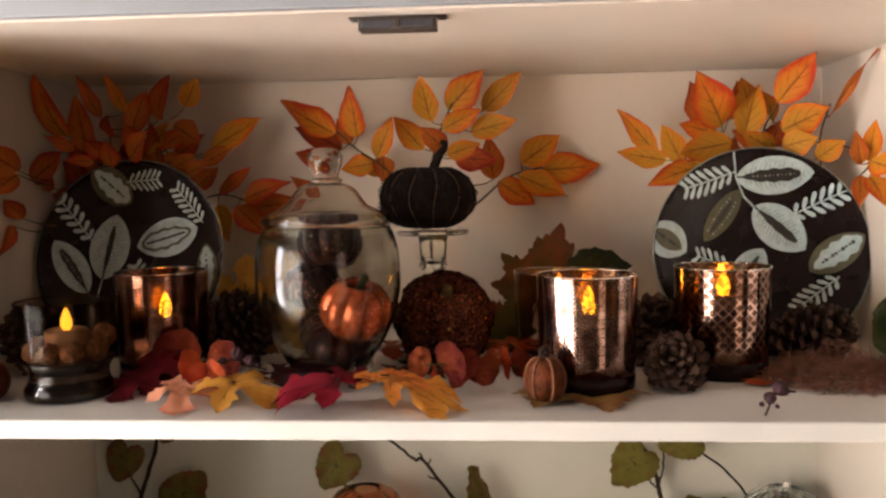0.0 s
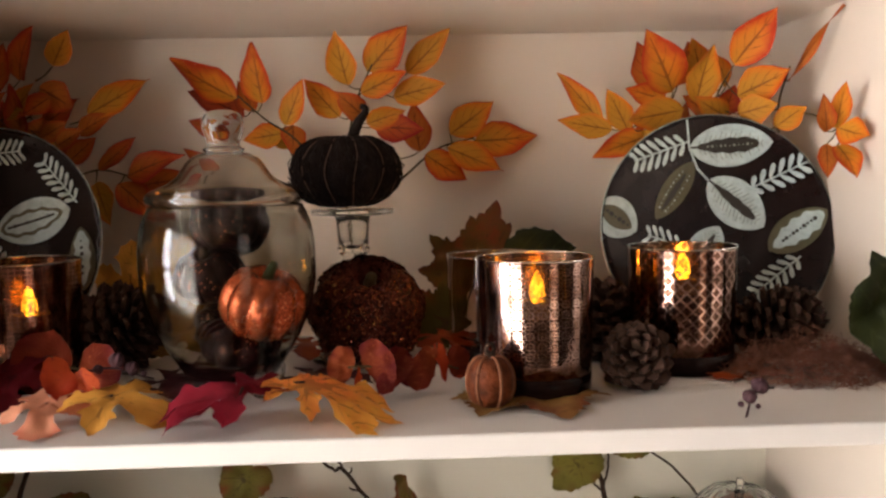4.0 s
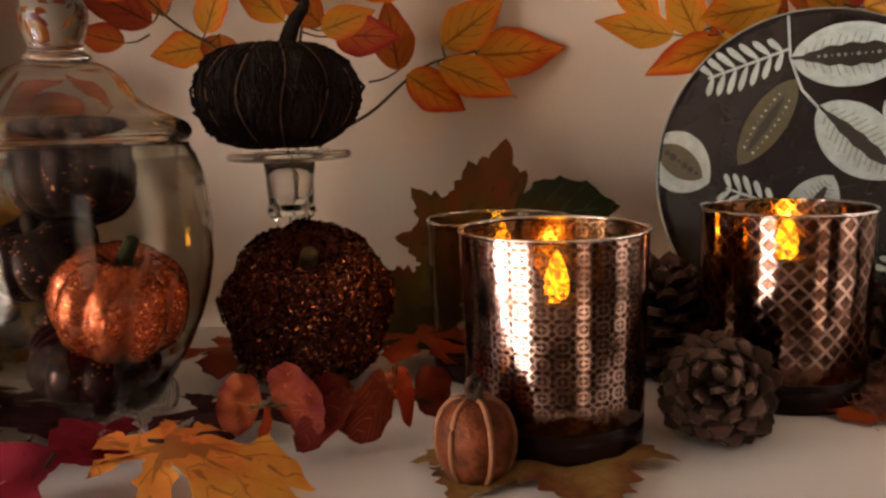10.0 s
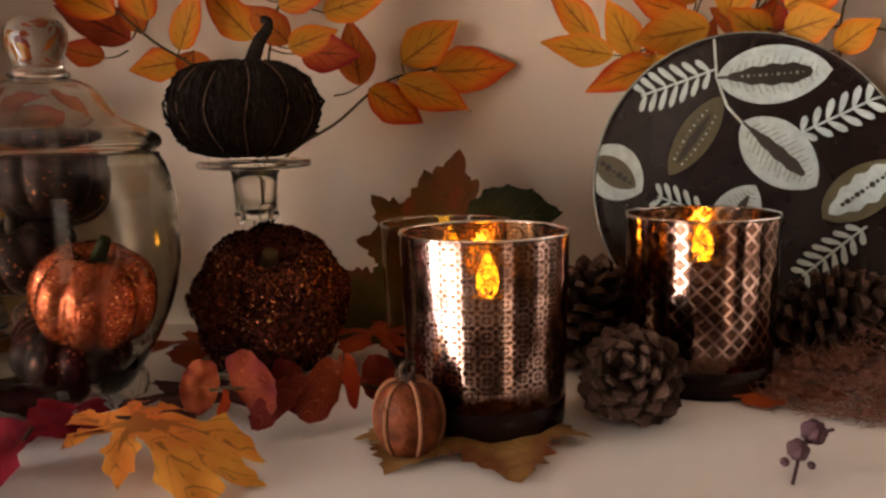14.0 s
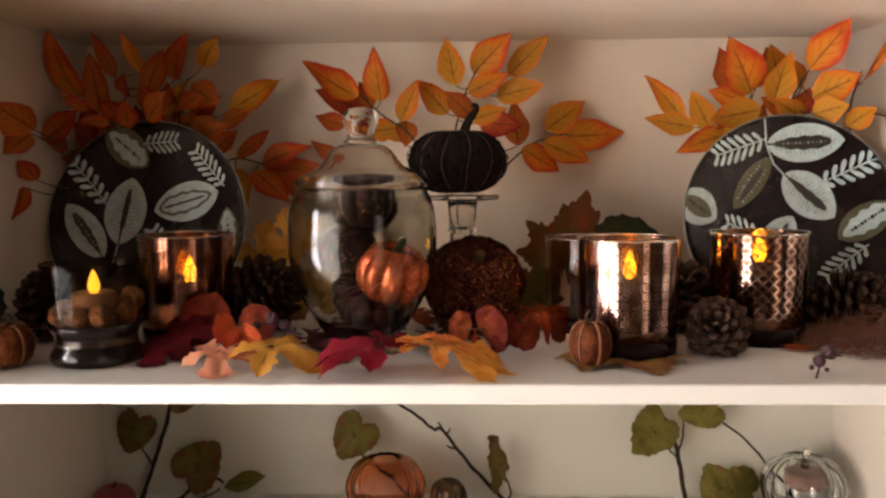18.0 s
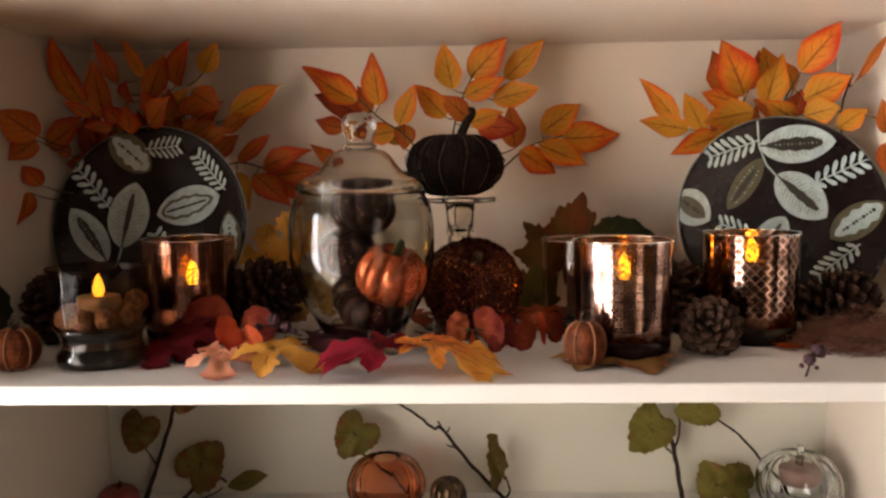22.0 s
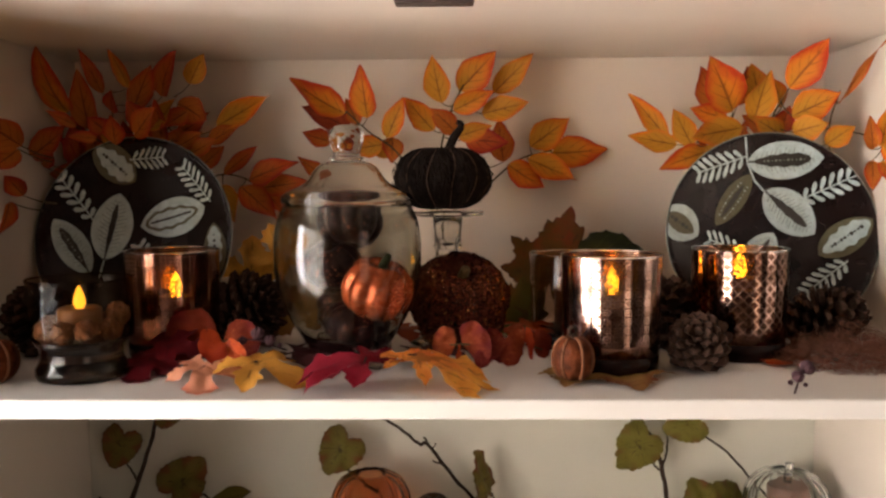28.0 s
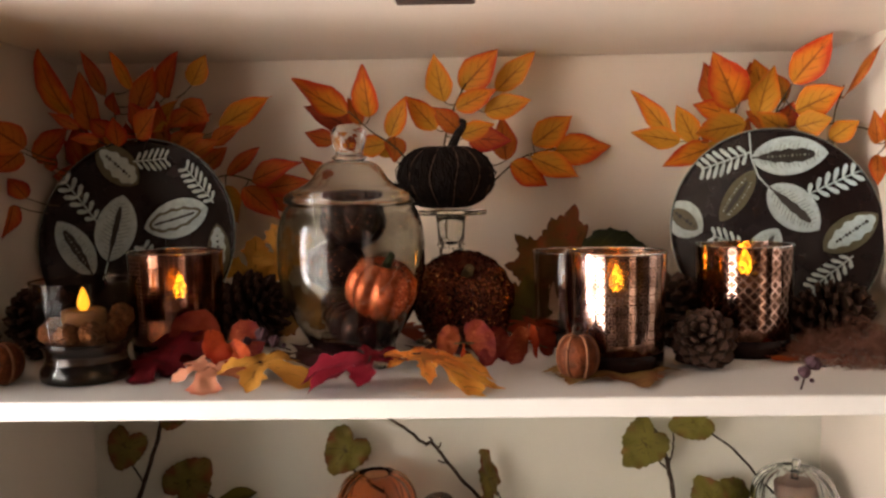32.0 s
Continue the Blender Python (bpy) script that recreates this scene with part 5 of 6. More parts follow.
CENTRE_RIGHT = [
    (0.045, 0.390, 0.226, 0.095, 0.400, 0.263, 0.035, 0),
    (0.074, 0.395, 0.219, 0.145, 0.405, 0.224, 0.040, 0),
    (0.041, 0.385, 0.211, 0.103, 0.390, 0.184, 0.032, 0),
    (0.016, 0.380, 0.204, 0.061, 0.385, 0.175, 0.032, 0),
]
LEFT_TOP = [
    (-0.508, 0.300, 0.267, -0.518, 0.255, 0.335, 0.046, 0),
    (-0.486, 0.310, 0.247, -0.488, 0.285, 0.313, 0.031, 1),
    (-0.472, 0.315, 0.290, -0.487, 0.290, 0.342, 0.017, 1),
    (-0.440, 0.315, 0.297, -0.455, 0.295, 0.342, 0.016, 0),
    (-0.440, 0.325, 0.271, -0.411, 0.310, 0.322, 0.027, 1),
    (-0.427, 0.330, 0.282, -0.407, 0.320, 0.307, 0.010, 1),
    (-0.405, 0.330, 0.288, -0.380, 0.310, 0.342, 0.034, 1),
    (-0.375, 0.340, 0.303, -0.354, 0.330, 0.349, 0.024, 0),
    (-0.455, 0.300, 0.266, -0.447, 0.280, 0.290, 0.021, 1),
    (-0.444, 0.280, 0.228, -0.441, 0.262, 0.260, 0.023, 1),
    (-0.421, 0.280, 0.237, -0.390, 0.265, 0.269, 0.030, 1),
]
LEFT_MID = [
    (-0.494, 0.290, 0.250, -0.516, 0.262, 0.266, 0.014, 1),
    (-0.540, 0.275, 0.215, -0.488, 0.250, 0.246, 0.031, 1),
    (-0.468, 0.285, 0.235, -0.494, 0.268, 0.237, 0.014, 1),
    (-0.375, 0.330, 0.270, -0.403, 0.315, 0.248, 0.026, 1),
    (-0.388, 0.335, 0.280, -0.349, 0.320, 0.258, 0.032, 1),
    (-0.367, 0.320, 0.219, -0.336, 0.310, 0.234, 0.020, 1),
    (-0.346, 0.350, 0.252, -0.287, 0.375, 0.291, 0.029, 0),
    (-0.351, 0.355, 0.244, -0.313, 0.370, 0.267, 0.013, 1),
    (-0.355, 0.345, 0.231, -0.319, 0.355, 0.253, 0.020, 1),
    (-0.363, 0.335, 0.202, -0.332, 0.330, 0.227, 0.022, 1),
    (-0.381, 0.340, 0.232, -0.407, 0.325, 0.238, 0.028, 1),
]
LEFT_LOW = [
    (-0.518, 0.210, 0.224, -0.543, 0.175, 0.250, 0.037, 1),
    (-0.529, 0.225, 0.221, -0.553, 0.200, 0.199, 0.027, 1),
    (-0.534, 0.290, 0.203, -0.515, 0.275, 0.222, 0.017, 1),
    (-0.467, 0.310, 0.245, -0.480, 0.290, 0.260, 0.023, 1),
    (-0.427, 0.320, 0.250, -0.441, 0.310, 0.281, 0.023, 1),
    (-0.534, 0.240, 0.170, -0.543, 0.220, 0.192, 0.022, 1),
    (-0.553, 0.235, 0.163, -0.554, 0.210, 0.127, 0.027, 1),
    (-0.387, 0.325, 0.227, -0.354, 0.315, 0.243, 0.019, 1),
]
LEFT_SIDE = [
    (-0.340, 0.360, 0.194, -0.296, 0.350, 0.227, 0.020, 1),
    (-0.309, 0.355, 0.186, -0.245, 0.345, 0.208, 0.030, 1),
    (-0.214, 0.370, 0.191, -0.247, 0.360, 0.214, 0.019, 1),
    (-0.296, 0.365, 0.176, -0.235, 0.355, 0.184, 0.026, 1),
    (-0.339, 0.345, 0.180, -0.320, 0.330, 0.135, 0.028, 0),
    (-0.320, 0.360, 0.178, -0.272, 0.340, 0.138, 0.031, 1),
    (-0.294, 0.370, 0.175, -0.265, 0.360, 0.143, 0.024, 1),
]
RIGHT_LEFT = [
    (0.210, 0.350, 0.234, 0.164, 0.360, 0.288, 0.023, 0),
    (0.220, 0.345, 0.226, 0.162, 0.345, 0.237, 0.025, 0),
    (0.237, 0.340, 0.224, 0.213, 0.335, 0.268, 0.026, 0),
    (0.258, 0.335, 0.219, 0.195, 0.320, 0.197, 0.028, 0),
    (0.246, 0.320, 0.223, 0.269, 0.305, 0.200, 0.018, 0),
    (0.267, 0.360, 0.272, 0.248, 0.350, 0.320, 0.031, 1),
    (0.284, 0.335, 0.265, 0.248, 0.310, 0.326, 0.044, 0),
    (0.279, 0.345, 0.257, 0.234, 0.335, 0.269, 0.027, 0),
    (0.293, 0.330, 0.245, 0.227, 0.300, 0.233, 0.034, 0),
    (0.297, 0.360, 0.274, 0.304, 0.350, 0.319, 0.023, 1),
]
RIGHT_TOP = [
    (0.308, 0.330, 0.253, 0.315, 0.300, 0.308, 0.033, 0),
    (0.322, 0.350, 0.279, 0.308, 0.345, 0.322, 0.028, 0),
    (0.339, 0.305, 0.289, 0.366, 0.265, 0.344, 0.036, 0),
    (0.345, 0.310, 0.257, 0.389, 0.285, 0.281, 0.036, 0),
    (0.343, 0.330, 0.235, 0.297, 0.300, 0.255, 0.025, 0),
    (0.343, 0.345, 0.240, 0.350, 0.330, 0.270, 0.024, 1),
    (0.346, 0.310, 0.238, 0.374, 0.280, 0.247, 0.029, 0),
    (0.381, 0.300, 0.223, 0.402, 0.275, 0.243, 0.024, 0),
    (0.351, 0.360, 0.271, 0.333, 0.350, 0.307, 0.021, 0),
    (0.328, 0.345, 0.238, 0.296, 0.335, 0.260, 0.024, 1),
]
RIGHT_SIDE = [
    (0.399, 0.225, 0.215, 0.385, 0.205, 0.249, 0.016, 1),
    (0.406, 0.22, 0.217, 0.401, 0.195, 0.258, 0.018, 0),
    (0.405, 0.215, 0.218, 0.418, 0.185, 0.209, 0.025, 0),
    (0.404, 0.215, 0.201, 0.410, 0.19, 0.171, 0.025, 0),
    (0.399, 0.225, 0.203, 0.393, 0.21, 0.171, 0.017, 1),
]


def inside(x, y, z):
    return Vector((min(max(x, XL + 0.004), XR - 0.004), min(y, YB - 0.006), min(z, ZC - 0.004)))


def leaf_spray(root, label, twigs, seed):
    """twigs: (stalk points, leaf rows). Every leaf sits on its own short stalk."""
    rnd = random.Random(seed)
    s = thing("autumn_leaf_spray", P(*root), label, "foliage", "autumn leaf sprays")
    o = Vector(root)
    for line, rows in twigs:
        pts = curve_pts([inside(*p) - o for p in line], 7)
        n = len(pts)
        twig = add_part("twig", tube("twig", pts, [0.0017 - 0.0008 * i / (n - 1) for i in range(n)], 7), GREENTWIG, s)
        for bx, by, bz, tx, ty, tz, w, kind in rows:
            b, t = inside(bx, by, bz) - o, inside(tx, ty, tz) - o
            ln = (t - b).length
            near = min(pts, key=lambda q: (q - b).length)
            if (near - b).length > 0.003:
                if (near - b).length > 0.040:  # joins a twig hidden in the depth of the bunch
                    near = inside(*(b + o + (near - b).normalized() * 0.026 + Vector((0, 0.022, -0.010)))) - o
                mid = (near + b) / 2 + Vector((0, 0, -0.002))
                add_part("leaf_stalk", tube("leaf_stalk", curve_pts([near, mid, b], 4), [0.0009 - 0.0003 * k / 8 for k in range(9)], 5), GREENTWIG, twig)
            me = leaf_mesh("leaf", ln * 1.03, w * 1.14, rnd.uniform(-0.16, 0.16), rnd.uniform(0.05, 0.42), rnd.uniform(-0.45, 0.45), seed=rnd.randint(0, 999))
            face = (rnd.uniform(-0.35, 0.35), -1, rnd.uniform(-0.1, 0.45))
            add_part("leaf", me, (FALL, FALLRED, FALLDARK)[kind], s, "", aim(b, t, face))
    return s


def fillers(seed, n, x0, x1, y0, y1, z0, z1, size):
    """Further leaves in the depth of a bunch, fanning out from its middle."""
    rnd, rows = random.Random(seed), []
    for _ in range(n):
        x, y, z = rnd.uniform(x0, x1), rnd.uniform(y0, y1), rnd.uniform(z0, z1)
        a = math.atan2(z - (z0 + z1) / 2 + 0.05, x - (x0 + x1) / 2) + rnd.uniform(-0.6, 0.6)
        ln = size * rnd.uniform(0.8, 1.15)
        rows.append((x, y, z, x + ln * math.cos(a), y - rnd.uniform(0, 0.02), z + ln * math.sin(a), ln * rnd.uniform(0.45, 0.6), 1 if rnd.random() < 0.75 else 0))
    return rows


leaf_spray((-0.072, 0.372, 0.0), "spray of orange silk autumn leaves standing against the back", [
    ([(-0.076, 0.372, 0.0), (-0.078, 0.372, 0.14), (-0.12, 0.366, 0.215), (-0.158, 0.355, 0.245), (-0.185, 0.35, 0.270)], CENTRE_LEFT),
    ([(-0.072, 0.374, 0.0), (-0.074, 0.376, 0.14), (-0.070, 0.375, 0.215), (-0.058, 0.364, 0.265), (-0.040, 0.356, 0.302)], CENTRE_TOP),
    ([(-0.068, 0.374, 0.0), (-0.068, 0.380, 0.13), (-0.010, 0.382, 0.178), (0.030, 0.386, 0.210), (0.072, 0.394, 0.222)], CENTRE_RIGHT)], 21)
leaf_spray((-0.455, 0.345, 0.0), "dense bunch of orange and rust silk leaves behind a plate", [
    ([(-0.470, 0.345, 0.0), (-0.470, 0.345, 0.15), (-0.460, 0.315, 0.235), (-0.455, 0.30, 0.29)], LEFT_TOP + fillers(5, 18, -0.50, -0.39, 0.325, 0.37, 0.17, 0.25, 0.052)),
    ([(-0.455, 0.345, 0.0), (-0.450, 0.345, 0.14), (-0.430, 0.335, 0.22), (-0.395, 0.335, 0.255)], LEFT_MID + LEFT_LOW + fillers(6, 8, -0.53, -0.46, 0.33, 0.37, 0.13, 0.22, 0.055)),
    ([(-0.430, 0.35, 0.0), (-0.405, 0.36, 0.15), (-0.350, 0.36, 0.192), (-0.300, 0.366, 0.184)], LEFT_SIDE)], 22)
leaf_spray((0.310, 0.350, 0.0), "bunch of bright orange silk leaves above a plate", [
    ([(0.300, 0.350, 0.0), (0.305, 0.352, 0.15), (0.285, 0.345, 0.235), (0.240, 0.340, 0.228)], RIGHT_LEFT),
    ([(0.318, 0.350, 0.0), (0.320, 0.350, 0.16), (0.330, 0.338, 0.25), (0.338, 0.305, 0.288)], RIGHT_TOP + fillers(7, 6, 0.26, 0.36, 0.345, 0.37, 0.19, 0.22, 0.045))], 23)
leaf_spray((0.360, 0.362, 0.0), "small sprig of orange silk leaves by the cabinet side", [
    ([(0.360, 0.362, 0.0), (0.370, 0.358, 0.15), (0.386, 0.345, 0.236), (0.404, 0.280, 0.236), (0.412, 0.216, 0.216)], RIGHT_SIDE)], 24)
leaf_spray((0.396, 0.300, 0.0), "curled orange leaf on a dark wire stalk", [
    ([(0.400, 0.310, 0.0), (0.396, 0.312, 0.16), (0.384, 0.300, 0.24), (0.392, 0.292, 0.285)], [(0.390, 0.29, 0.270, 0.424, 0.25, 0.337, 0.009, 1)])], 25)


def lobed_leaf(x, y, z, tilt, rz, size, lobes, mat, label, droop=0.3, seed=0, wide=1.3, sinus=0.34, fold=0.25, ripple=0.06, teeth=1.0, ragged=0.02, stalk=0.3, nod=0.0, m=None):
    """A lobed leaf about its hub, its tip towards rz and tilted down; m sets a standing leaf's pose."""
    at = P(x, y, z) @ Matrix.Rotation(radians(nod), 4, "X") @ Matrix.Rotation(radians(rz), 4, "Z") @ Matrix.Rotation(radians(tilt), 4, "Y") if m is None else m
    lf = thing("maple_leaf", at, label, "leaf")
    add_part("blade", outline_mesh("blade", size, palm(lobes, wide, sinus, teeth), [a for a, _ in lobes], droop, fold, ripple, ragged, seed, at if m is None else None), mat, lf)
    add_part("stalk", tube("stalk", [(0, 0, -0.0012), (-size * stalk * 0.5, 0.001, -0.0045), (-size * stalk, 0.001, -0.008)], [0.0011, 0.0009, 0.0008], 6), TWIG, lf)
    return lf


def standing(x, y, z, lean, turn):
    return P(x, y, z) @ Matrix.Rotation(radians(lean), 4, "X") @ Matrix.Rotation(radians(turn), 4, "Z")


SPREAD = [(0, 1.0), (72, 0.78), (-72, 0.74), (144, 0.84), (-144, 0.72)]
BROAD = [(0, 1.0), (56, 0.78), (-56, 0.74), (98, 0.62), (-98, 0.60), (152, 0.50), (-152, 0.46)]
FAN = [(0, 1.0), (-21, 0.98), (22, 0.86), (-55, 0.62), (-126, 0.42), (-164, 0.46), (68, 0.40), (118, 0.36)]
GRASP = [(0, 1.0), (97, 0.92), (128, 0.90), (172, 0.66), (-78, 0.52), (-35, 0.50)]
UPSTANDING = [(0, 1.0), (19, 0.78), (59, 0.76), (93, 0.68), (131, 0.56), (-16, 0.81), (-72, 0.62), (-130, 0.45)]
lobed_leaf(-0.0850, 0.0550, 0.0285, 5, -22, 0.082, FAN, YELLOW, "golden yellow and orange silk maple leaf arched on the shelf edge", 0.40, 3, 0.80, 0.36, 0.60, 0.08, nod=5)
lobed_leaf(-0.1290, 0.0430, 0.0285, -3, 90, 0.071, GRASP, CRIMSON, "crimson silk leaf with curled lobes on the shelf", 0.50, 5, 1.15, 0.48, 0.55, 0.12, nod=4)
lobed_leaf(-0.2790, 0.0560, 0.0170, 6, -80, 0.048, SPREAD, PINK, "peach pink silk maple leaf with drooping lobes", 0.42, 7, 1.4, 0.38, 0.35, 0.12, nod=8)
lobed_leaf(-0.2300, 0.0580, 0.0215, 6, -22, 0.056, SPREAD, MUSTARD, "muted yellow silk maple leaf with drooping lobes", 0.50, 8, 1.4, 0.42, 0.50, 0.09, nod=8)
lobed_leaf(-0.3300, 0.1120, 0.0240, 12, 205, 0.052, SPREAD, WINE, "deep wine red silk leaf against a copper votive", 0.30, 26, 1.4, 0.42, nod=26)
lobed_leaf(-0.3420, 0.0960, 0.0150, 8, 262, 0.046, SPREAD, WINE, "deep wine red silk leaf drooping to the shelf", 0.40, 27, 1.4, 0.42, nod=10)
lobed_leaf(-0.2050, 0.1180, 0.0190, 2, -12, 0.062, FIVE, PLUM, "dark plum silk leaf tucked against a jar foot", 0.10, 9)
lobed_leaf(-0.0900, 0.1320, 0.0150, 2, -8, 0.056, FIVE, PLUM, "dark plum silk leaf lying flat behind a jar", 0.10, 19)
lobed_leaf(-0.1080, 0.2420, 0.0200, 3, -20, 0.058, FIVE, EUCAORANGE, "rust orange silk maple leaf lying between jar and pumpkin", 0.14, 20)
lobed_leaf(0.0230, 0.2480, 0.0240, 4, -50, 0.052, FIVE, EUCAORANGE, "dark rust silk leaf low beside a sequin pumpkin", 0.20, 22)
lobed_leaf(0.1000, 0.0990, 0.0040, 0, -80, 0.077, BROAD, DRIED, "dried olive brown maple leaf under a votive holder", 0.03, 10, 1.60, 0.80, 0.12, 0.06, -1.0, 0.03)
lobed_leaf(0.0680, 0.0920, 0.0036, 0, -112, 0.058, BROAD, DRIED, "dried brown maple leaf under a mini pumpkin", 0.03, 11, 1.60, 0.80, 0.12, 0.06, -1.0, 0.03)
lobed_leaf(0.2750, 0.1720, 0.0040, 0, -40, 0.062, FIVE, EUCAORANGE, "burnt orange leaf flat under a votive holder", 0.03, 12, 1.4, 0.5, 0.02, 0.02)
lobed_leaf(0, 0, 0, 0, 0, 0.0947, UPSTANDING, GREENRED, "large green and dark red silk maple leaf standing upright", 0.06, 13, 1.20, 0.50, 0.2, 0.06, -1.0, 0.015, m=standing(0.0660, 0.3350, 0.0636, 82, 73))
lobed_leaf(0, 0, 0, 0, 0, 0.056, FIVE, MUSTARD, "mustard yellow silk maple leaf standing behind a pine cone", 0.10, 14, 1.3, 0.4, m=standing(-0.2980, 0.3150, 0.0660, 78, 92))
lobed_leaf(0, 0, 0, 0, 0, 0.062, BROAD, GREENRED, "dark green and red silk leaf low behind a votive", 0.10, 15, 1.50, 0.74, 0.2, 0.08, -1.0, 0.02, m=standing(0.0330, 0.3000, 0.0260, 74, 150))


lobed_leaf(0, 0, 0, 0, 0, 0.052, SPREAD, DRIED, "dried olive brown silk leaf propped behind the apothecary jar", 0.10, 28, 1.4, 0.45, 0.3, 0.08, m=standing(-0.2180, 0.2350, 0.0400, 76, 70))
lobed_leaf(0, 0, 0, 0, 0, 0.050, FIVE, MUSTARD, "mustard yellow silk maple leaf standing behind the apothecary jar", 0.10, 29, 1.3, 0.4, 0.3, 0.08, m=standing(-0.2560, 0.2950, 0.0900, 78, 112))


def upright_leaf(root, tip, width, mat, label, face, bend, cup, seed):
    lf = thing("standing_leaf", P(0, 0, 0) @ aim(root, tip, face), label, "leaf", "standing leaves")
    ln = (Vector(tip) - Vector(root)).length
    side = [(0.02, 0.02), (0.12, 0.34), (0.24, 0.40), (0.28, 0.50), (0.44, 0.47), (0.50, 0.52), (0.66, 0.40), (0.72, 0.40), (0.86, 0.18)]
    edge = [(u, -v * width / ln) for u, v in side] + [(1.0, 0.0)] + [(u, v * width / ln) for u, v in side[::-1]]
    add_part("blade", outline_mesh("blade", ln, edge, [0], bend, cup, 0.07, 0.015, seed, cell=0.07), mat, lf)
    add_part("stalk", tube("stalk", [(0.004, 0, 0), (-0.004, 0, -0.001), (-0.010, 0.001, 0.0)], 0.0012, 6), GREENTWIG, lf)
    return lf


def crumpled_leaf():
    root, tip = (0.405, 0.112, 0.005), (0.397, 0.118, 0.112)
    lf = thing("standing_leaf", P(0, 0, 0) @ aim(root, tip, (-0.25, -1, 0.1)), "large crumpled deep green leaf leaning against the white side panel", "leaf", "standing leaves")
    edge = [(0.0, -0.08), (0.10, -0.17), (0.30, -0.21), (0.62, -0.23), (0.90, -0.29), (0.89, -0.18), (0.94, -0.10), (1.0, 0.10), (0.86, 0.14), (0.70, 0.30), (0.34, 0.29), (0.27, 0.20), (0.09, 0.07)]
    add_part("blade", outline_mesh("blade", 0.103, edge, [0, 38, -32], 0.06, 0.24, 0.20, 0.025, 17, cell=0.06), DEEPGREEN, lf)
    add_part("stalk", tube("stalk", [(0.004, 0, 0), (-0.002, 0, -0.001), (-0.006, 0.001, 0.0)], 0.0012, 6), GREENTWIG, lf)


crumpled_leaf()
upright_leaf((-0.537, 0.120, 0.010), (-0.541, 0.150, 0.075), 0.042, DEEPGREEN, "dark green leaf leaning in the cabinet corner", (0.3, -1, 0.1), 0.05, 0.35, 3)
upright_leaf((0.092, 0.322, 0.092), (0.174, 0.308, 0.103), 0.052, DEEPGREEN, "dark green pointed leaf behind a votive holder", (0, -1, 0.4), 0.08, 0.3, 4)


def eucalyptus(root, label, leaves, line, mats, seed):
    """Round leaves on a thin stalk. leaves: stalk end x, y, z; far end x, y, z; width; turn about its length; material."""
    rnd = random.Random(seed)
    e = thing("eucalyptus_sprig", P(*root), label, "foliage", "eucalyptus sprigs")
    o = Vector(root)
    pts = curve_pts([Vector(p) - o for p in line], 6)
    add_part("stalk", tube("stalk", pts, 0.0010, 6), GREENTWIG, e)
    for bx, by, bz, tx, ty, tz, w, turn, k in leaves:
        b, t = Vector((bx, by, max(bz, 0.003))) - o, Vector((tx, ty, max(tz, 0.003))) - o
        ln = (t - b).length
        rim = [(0.5 - 0.5 * math.cos(a * math.pi / 10) * rnd.uniform(0.96, 1.03), -0.56 * w / ln * math.sin(a * math.pi / 10) * rnd.uniform(0.93, 1.06)) for a in range(20)]
        me = outline_mesh("leaf", ln, rim, [0, 38, -38], rnd.uniform(-0.25, 0.25), rnd.uniform(0.1, 0.4), 0.16, 0.01, rnd.randint(0, 99), cell=0.10)
        add_part("leaf", me, mats[k], e, "", aim(b, t, (math.sin(radians(turn)), -math.cos(radians(turn)), 0.18)))
        near = min(pts, key=lambda q: (q - b).length)
        if (near - b).length > 0.002:
            add_part("leaf_stalk", tube("leaf_stalk", curve_pts([near, (near + b) / 2, b], 3), 0.0007, 5), GREENTWIG, e)
    return e


eucalyptus((-0.030, 0.105, 0.0), "sprig of rust red round eucalyptus leaves before a sequin pumpkin", [
    (-0.050, 0.098, 0.027, -0.071, 0.094, 0.033, 0.029, -15, 0), (-0.042, 0.100, 0.026, -0.017, 0.092, 0.039, 0.038, 12, 0),
    (-0.021, 0.108, 0.022, -0.001, 0.110, 0.029, 0.032, 35, 1), (-0.003, 0.104, 0.035, -0.030, 0.090, 0.006, 0.017, -25, 1),
    (0.014, 0.114, 0.040, -0.004, 0.098, 0.007, 0.021, 20, 0), (0.018, 0.118, 0.042, 0.026, 0.112, 0.010, 0.012, 40, 2),
    (-0.045, 0.097, 0.029, -0.047, 0.088, 0.010, 0.008, 55, 2), (0.026, 0.130, 0.021, 0.048, 0.140, 0.022, 0.026, 20, 1)],
    [(-0.055, 0.096, 0.028), (-0.042, 0.098, 0.028), (-0.015, 0.106, 0.026), (0.017, 0.118, 0.024), (0.036, 0.132, 0.016)], (EUCA, EUCADARK, EUCABRIGHT), 31)
eucalyptus((-0.300, 0.115, 0.0), "sprig of burnt orange and crimson eucalyptus leaves with curled rims", [
    (-0.290, 0.128, 0.023, -0.339, 0.132, 0.040, 0.050, 10, 1), (-0.283, 0.080, 0.047, -0.269, 0.066, 0.011, 0.022, 40, 2),
    (-0.276, 0.112, 0.024, -0.236, 0.108, 0.037, 0.036, -8, 0), (-0.264, 0.080, 0.036, -0.248, 0.068, 0.010, 0.024, -35, 2)],
    [(-0.345, 0.122, 0.008), (-0.328, 0.118, 0.015), (-0.289, 0.112, 0.030), (-0.269, 0.112, 0.028), (-0.229, 0.105, 0.025)], (EUCA, EUCADARK, EUCABRIGHT), 32)


